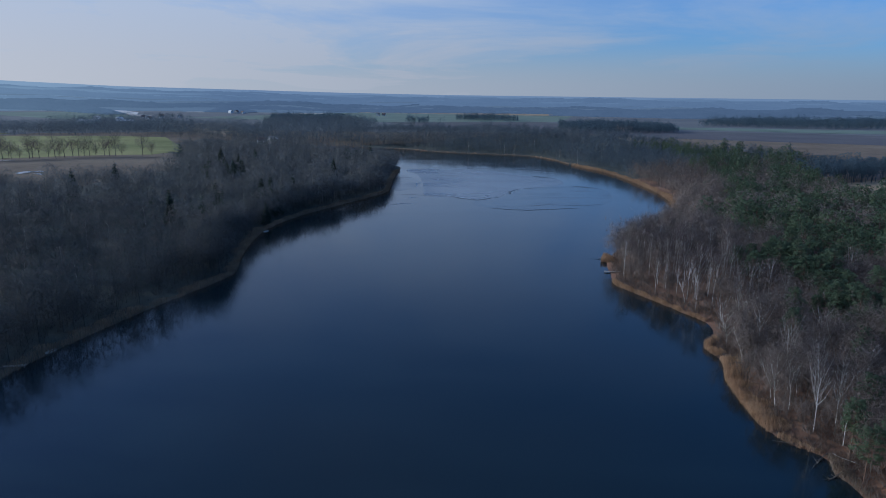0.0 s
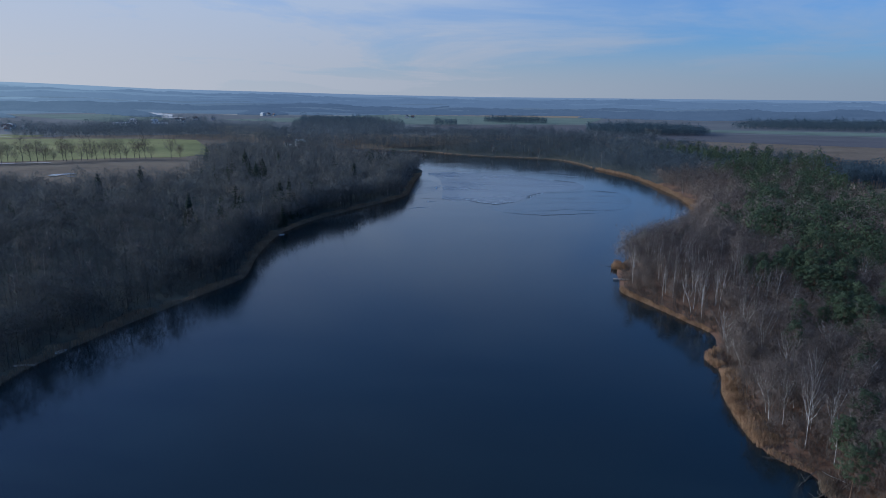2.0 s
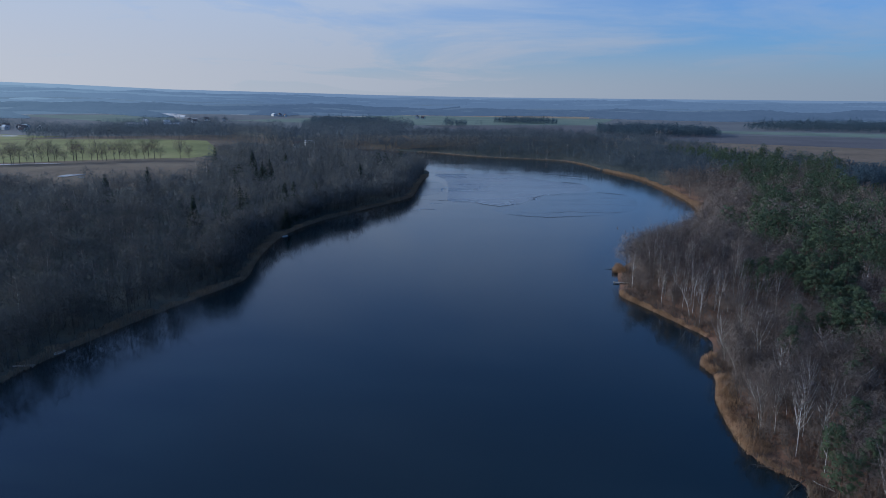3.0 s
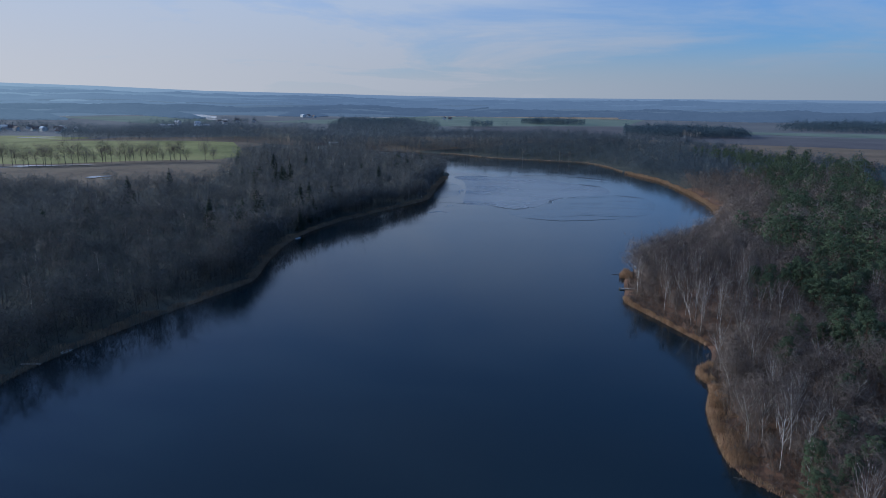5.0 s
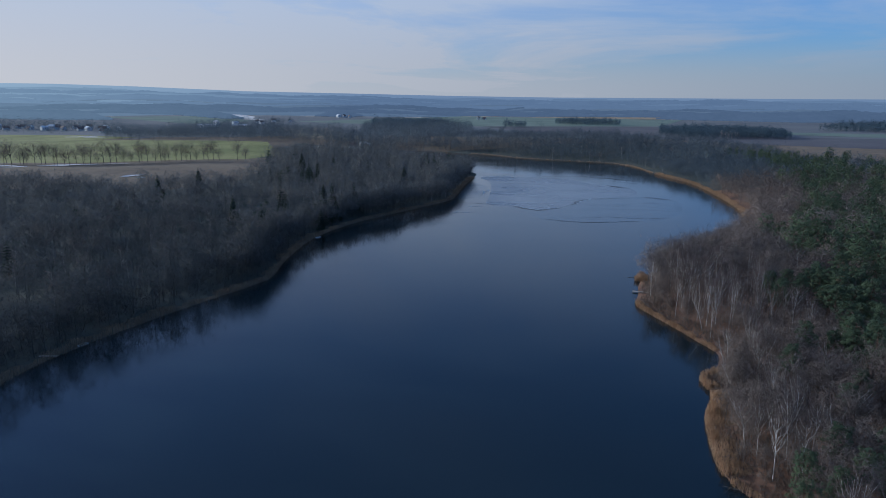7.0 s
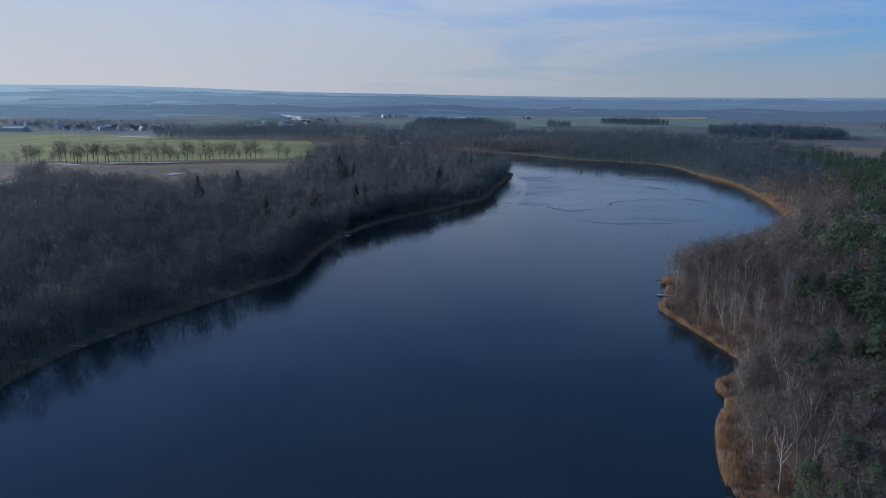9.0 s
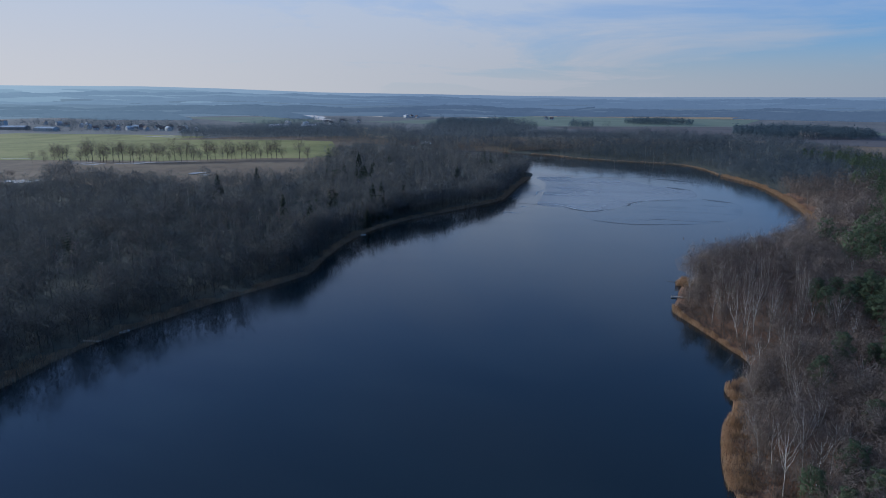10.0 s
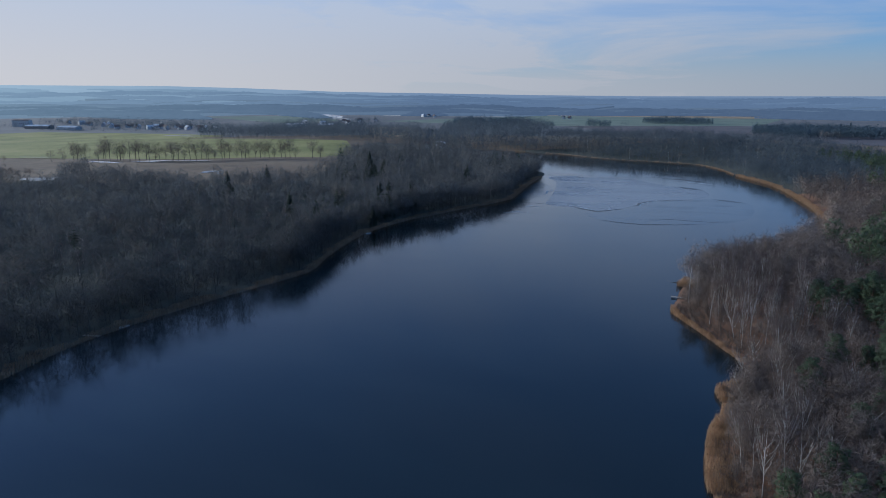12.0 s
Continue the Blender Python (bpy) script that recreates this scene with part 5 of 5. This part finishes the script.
def rowing_boat(m, label):
    root = new("rowing_boat")
    root.matrix_basis = m
    bm = bmesh.new()
    rings = []
    for i in range(9):
        u = i / 8
        w = 0.72 * math.sin(math.pi * (0.1 + 0.82 * u)) ** 0.6
        x = -1.9 + 3.8 * u
        rings.append([bm.verts.new((x, sy * w * k, z)) for sy, k, z in ((-1, 1, 0.42), (-1, 0.75, 0.05), (1, 0.75, 0.05), (1, 1, 0.42), (1, 0.9, 0.42), (1, 0.62, 0.14), (-1, 0.62, 0.14), (-1, 0.9, 0.42))])
    for r0, r1 in zip(rings, rings[1:]):
        for j in range(8):
            bm.faces.new((r0[j], r1[j], r1[(j + 1) % 8], r0[(j + 1) % 8]))
    bm.faces.new(rings[0]); bm.faces.new(rings[-1][::-1])
    part("hull", bm_mesh("hull", bm, ["plaster"]), root)
    for x in (-0.8, 0.5):
        part("bench", box_mesh("bench", (0.25, 1.2, 0.04), "wood", 0.01), root, "weathered wooden bench").location = (x, 0, 0.3)
    return tagged(root, label, "boat")


rowing_boat(pose(-104.2, 371, 0.0, 0, 0, 60), "pale rowing boat moored at the reed edge")
rowing_boat(pose(-122.5, 188.5, 0.05, 8, 0, 70), "pale rowing boat pulled up on the reedy bank")


def log(name, a, b, r, mat, label, forks=3):
    a, b = Vector(a), Vector(b)
    k = Build()
    long = (b - a).length
    pts = [np.array(a.lerp(b, u)) + rng.normal(size=3) * 0.06 * long * 0.2 for u in np.linspace(0, 1, 5)]
    k.tube(pts, np.linspace(r, r * 0.45, 5), 7)
    for i in range(forks):
        u = rng.uniform(0.45, 0.98)
        p = np.array(a.lerp(b, u))
        q = p + rng.normal(size=3) * (1, 1, 0.5) * long * 0.16 + np.array([0, 0, 0.25])
        k.tube([p, (p + q) / 2 + rng.normal(size=3) * 0.08, q], [r * 0.4, r * 0.25, 0.02], 4)
    v, f, _, _ = k.arrays()
    tagged(new(name, tri_mesh(name, v, f, [mat], smooth=True)), label, "log")


log("fallen_trunk", (89.5, 132.5, 0.9), (93, 127.5, 1.0), 0.07, "birchbark", "white fallen birch trunk lying on the bank")
log("fallen_trunk", (90, 263, 0.75), (95.5, 265, 0.9), 0.16, "birchbark", "pale fallen trunk on the leaf litter")
log("fallen_trunk", (88.5, 133, 0.5), (83.5, 129, 0.1), 0.2, "bark", "grey dead tree fallen into the shallows", 6)
log("fallen_trunk", (88, 126, 0.5), (83.2, 123, 0.1), 0.2, "bark", "grey dead tree fallen into the shallows", 6)
log("fallen_trunk", (87, 136, 0.6), (79, 139, 0.2), 0.12, "bark", "dark fallen bough in the reeds", 5)
log("fallen_trunk", (84, 312, 0.5), (74, 314, 0.1), 0.12, "bark", "dark fallen bough reaching into the lake", 6)
log("fallen_trunk", (86, 292, 0.6), (92, 290, 0.9), 0.14, "birchbark", "pale fallen trunk beside the jetty", 2)


# ---- village and farm ----
def gable(name, a, b, h, rise, over, mat, thick=0.25):
    """A pitched roof as two thick slopes."""
    bm = bmesh.new()
    for s in (-1, 1):
        v = [(-a / 2 - over, s * (b / 2 + over), h - over * rise * 2 / b), (a / 2 + over, s * (b / 2 + over), h - over * rise * 2 / b), (a / 2 + over, 0, h + rise), (-a / 2 - over, 0, h + rise)]
        lo = [bm.verts.new(p) for p in v]
        hi = [bm.verts.new((p[0], p[1], p[2] + thick)) for p in v]
        bm.faces.new(hi); bm.faces.new(lo[::-1])
        for i in range(4):
            bm.faces.new((lo[i], lo[(i + 1) % 4], hi[(i + 1) % 4], hi[i]))
    bmesh.ops.recalc_face_normals(bm, faces=bm.faces[:])
    return bm_mesh(name, bm, [mat])


def walls(name, a, b, h, rise, mat):
    bm = bmesh.new()
    prof = [(-b / 2, -0.5), (b / 2, -0.5), (b / 2, h), (0, h + rise), (-b / 2, h)]
    e0 = [bm.verts.new((-a / 2, y, z)) for y, z in prof]
    e1 = [bm.verts.new((a / 2, y, z)) for y, z in prof]
    bm.faces.new(e0); bm.faces.new(e1[::-1])
    for i in range(5):
        bm.faces.new((e0[i], e0[(i + 1) % 5], e1[(i + 1) % 5], e1[i]))
    bmesh.ops.recalc_face_normals(bm, faces=bm.faces[:])
    return bm_mesh(name, bm, [mat])


def house(name, a, b, h, rise, wall, roof, label, panes=3):
    root = new(name)
    part("wall", walls("wall", a, b, h, rise, wall), root)
    part("roof", gable("roof", a, b, h, rise, 0.4, roof), root, "pitched roof")
    if panes:
        pane = box_mesh("window", (1.1, 0.1, 1.3), "glass", 0)
        for s in (-1, 1):
            for i in range(panes):
                part("window", pane, root, "dark window").location = (-a / 2 + a * (i + 0.5) / panes, s * (b / 2 + 0.02), h * 0.55)
        door = part("door", box_mesh("door", (1.0, 0.1, 2.0), "wood", 0), root, "wooden door")
        door.location = (a * 0.02 + a / panes / 2, -b / 2 - 0.03, 1.0)
        chim = part("chimney", box_mesh("chimney", (0.7, 0.7, 2.0), "roof", 0), root)
        chim.location = (a * 0.2, 0, h + rise + 0.4)
    return tagged(root, label, "house" if panes else "barn")


def put(ob, x, y, turn):
    ob.matrix_basis = pose(x, y, float(height([x], [y])[0]) + 0.3, 0, 0, turn)


def village():
    kinds = [house("house", 12, 9, 5, 4, "plaster", "roof", "white plastered house with a dark pitched roof"),
             house("house", 10, 8, 3.5, 4, "plaster", "roof", "low white cottage with a dark pitched roof"),
             house("house", 14, 10, 6, 3.5, "plaster", "metal_roof", "pale house with a light sheet roof")]
    places = [(-270, 965), (-252, 970), (-258, 985), (-1117, 1213), (-1074, 1226), (-1039, 1230), (-1000, 1237), (-969, 1247), (-942, 1239), (-916, 1252), (-881, 1204), (-876, 1247),
              (-1162, 1239), (-1136, 1265), (-1057, 1273), (-1013, 1290), (-951, 1290), (-758, 1532), (-740, 1720), (-700, 1740), (-665, 2050), (-650, 2060), (-630, 2055),
              (-1092, 1252), (-1030, 1260), (-982, 1273), (-925, 1273), (-898, 1230), (-1145, 1290), (-1189, 1265), (-995, 1312), (-1083, 1316), (-1250, 1325), (-720, 1600), (-770, 1680),
              (-1224, 1282), (-1286, 1299), (-790, 1600), (-825, 1560), (-208, 2060), (-190, 2065), (-1338, 1325), (-1400, 1342)]
    for i, (x, y) in enumerate(places):
        m = pose(x, y, float(height([x], [y])[0]) + 0.3, 0, 0, rng.uniform(-40, 40) + 90 * (i % 2))
        if i < 3:
            kinds[i].matrix_basis = m
            kinds[i]["group"] = "village houses"
        else:
            copy_thing(kinds[i % 3], m)
    put(house("barn", 46, 16, 5, 3, "plaster", "metal_roof", "long farm barn with a pale sheet roof", 0), -770, 1420, 8)
    put(house("barn", 34, 14, 5, 3, "wood", "metal_roof", "low farm shed with a pale sheet roof", 0), -700, 1440, 20)
    put(house("barn", 50, 20, 6, 3, "plaster", "metal_roof", "long farm hall with a pale sheet roof", 0), -1190, 1150, 5)
    put(house("barn", 60, 20, 6, 3, "wood", "metal_roof", "long farm hall with a grey sheet roof", 0), -1290, 1160, 10)
    put(house("apartment_block", 44, 12, 15, 2, "plaster", "roof", "pale four-storey block at the edge of the village", 8), -1395, 1205, 12)
    put(house("barn", 16, 10, 4, 3, "plaster", "metal_roof", "pale shed in a clearing by the wood", 0), 330, 476, 30)


village()


# ---- standing water on the fields ----
def puddle(x, y, a, b, turn, label="shallow meltwater pool lying on the field"):
    t = np.linspace(0, 6.283, 22)[:-1]
    r = 1 + 0.35 * np.sin(2 * t + x) + 0.25 * np.sin(3 * t + y)
    c, s = math.cos(radians(turn)), math.sin(radians(turn))
    px, py = a * r * np.cos(t), b * r * np.sin(t)
    z = float(height([x], [y])[0])
    tagged(sheet("puddle", np.stack([x + px * c - py * s, y + px * s + py * c], 1), z + 0.32, "pool"), label, "puddle", kind="structure")


for args in [(-817, 1060, 24, 14, 10), (-765, 1036, 18, 8, 5), (-450, 432, 9, 14, 30), (-436, 440, 7, 8, 0), (-527, 577, 14, 6, 10), (-503, 570, 12, 5, 10), (-345, 535, 8, 9, 20), (-330, 526, 5, 4, 0),
             (-456, 604, 20, 4, 20), (-640, 596, 16, 3, 10), (-425, 618, 10, 3, 25), (-470, 588, 12, 5, 15)]:
    puddle(*args)
field([(-1095, 2070), (-950, 1885), (-905, 1830), (-865, 1850), (-905, 1950), (-985, 2030)], "pool", "pale frozen pond between far woods", 0.5)
field([(-890, 1812), (-835, 1785), (-795, 1800), (-850, 1845)], "pool", "pale frozen arm of a pond by the farm", 0.5)
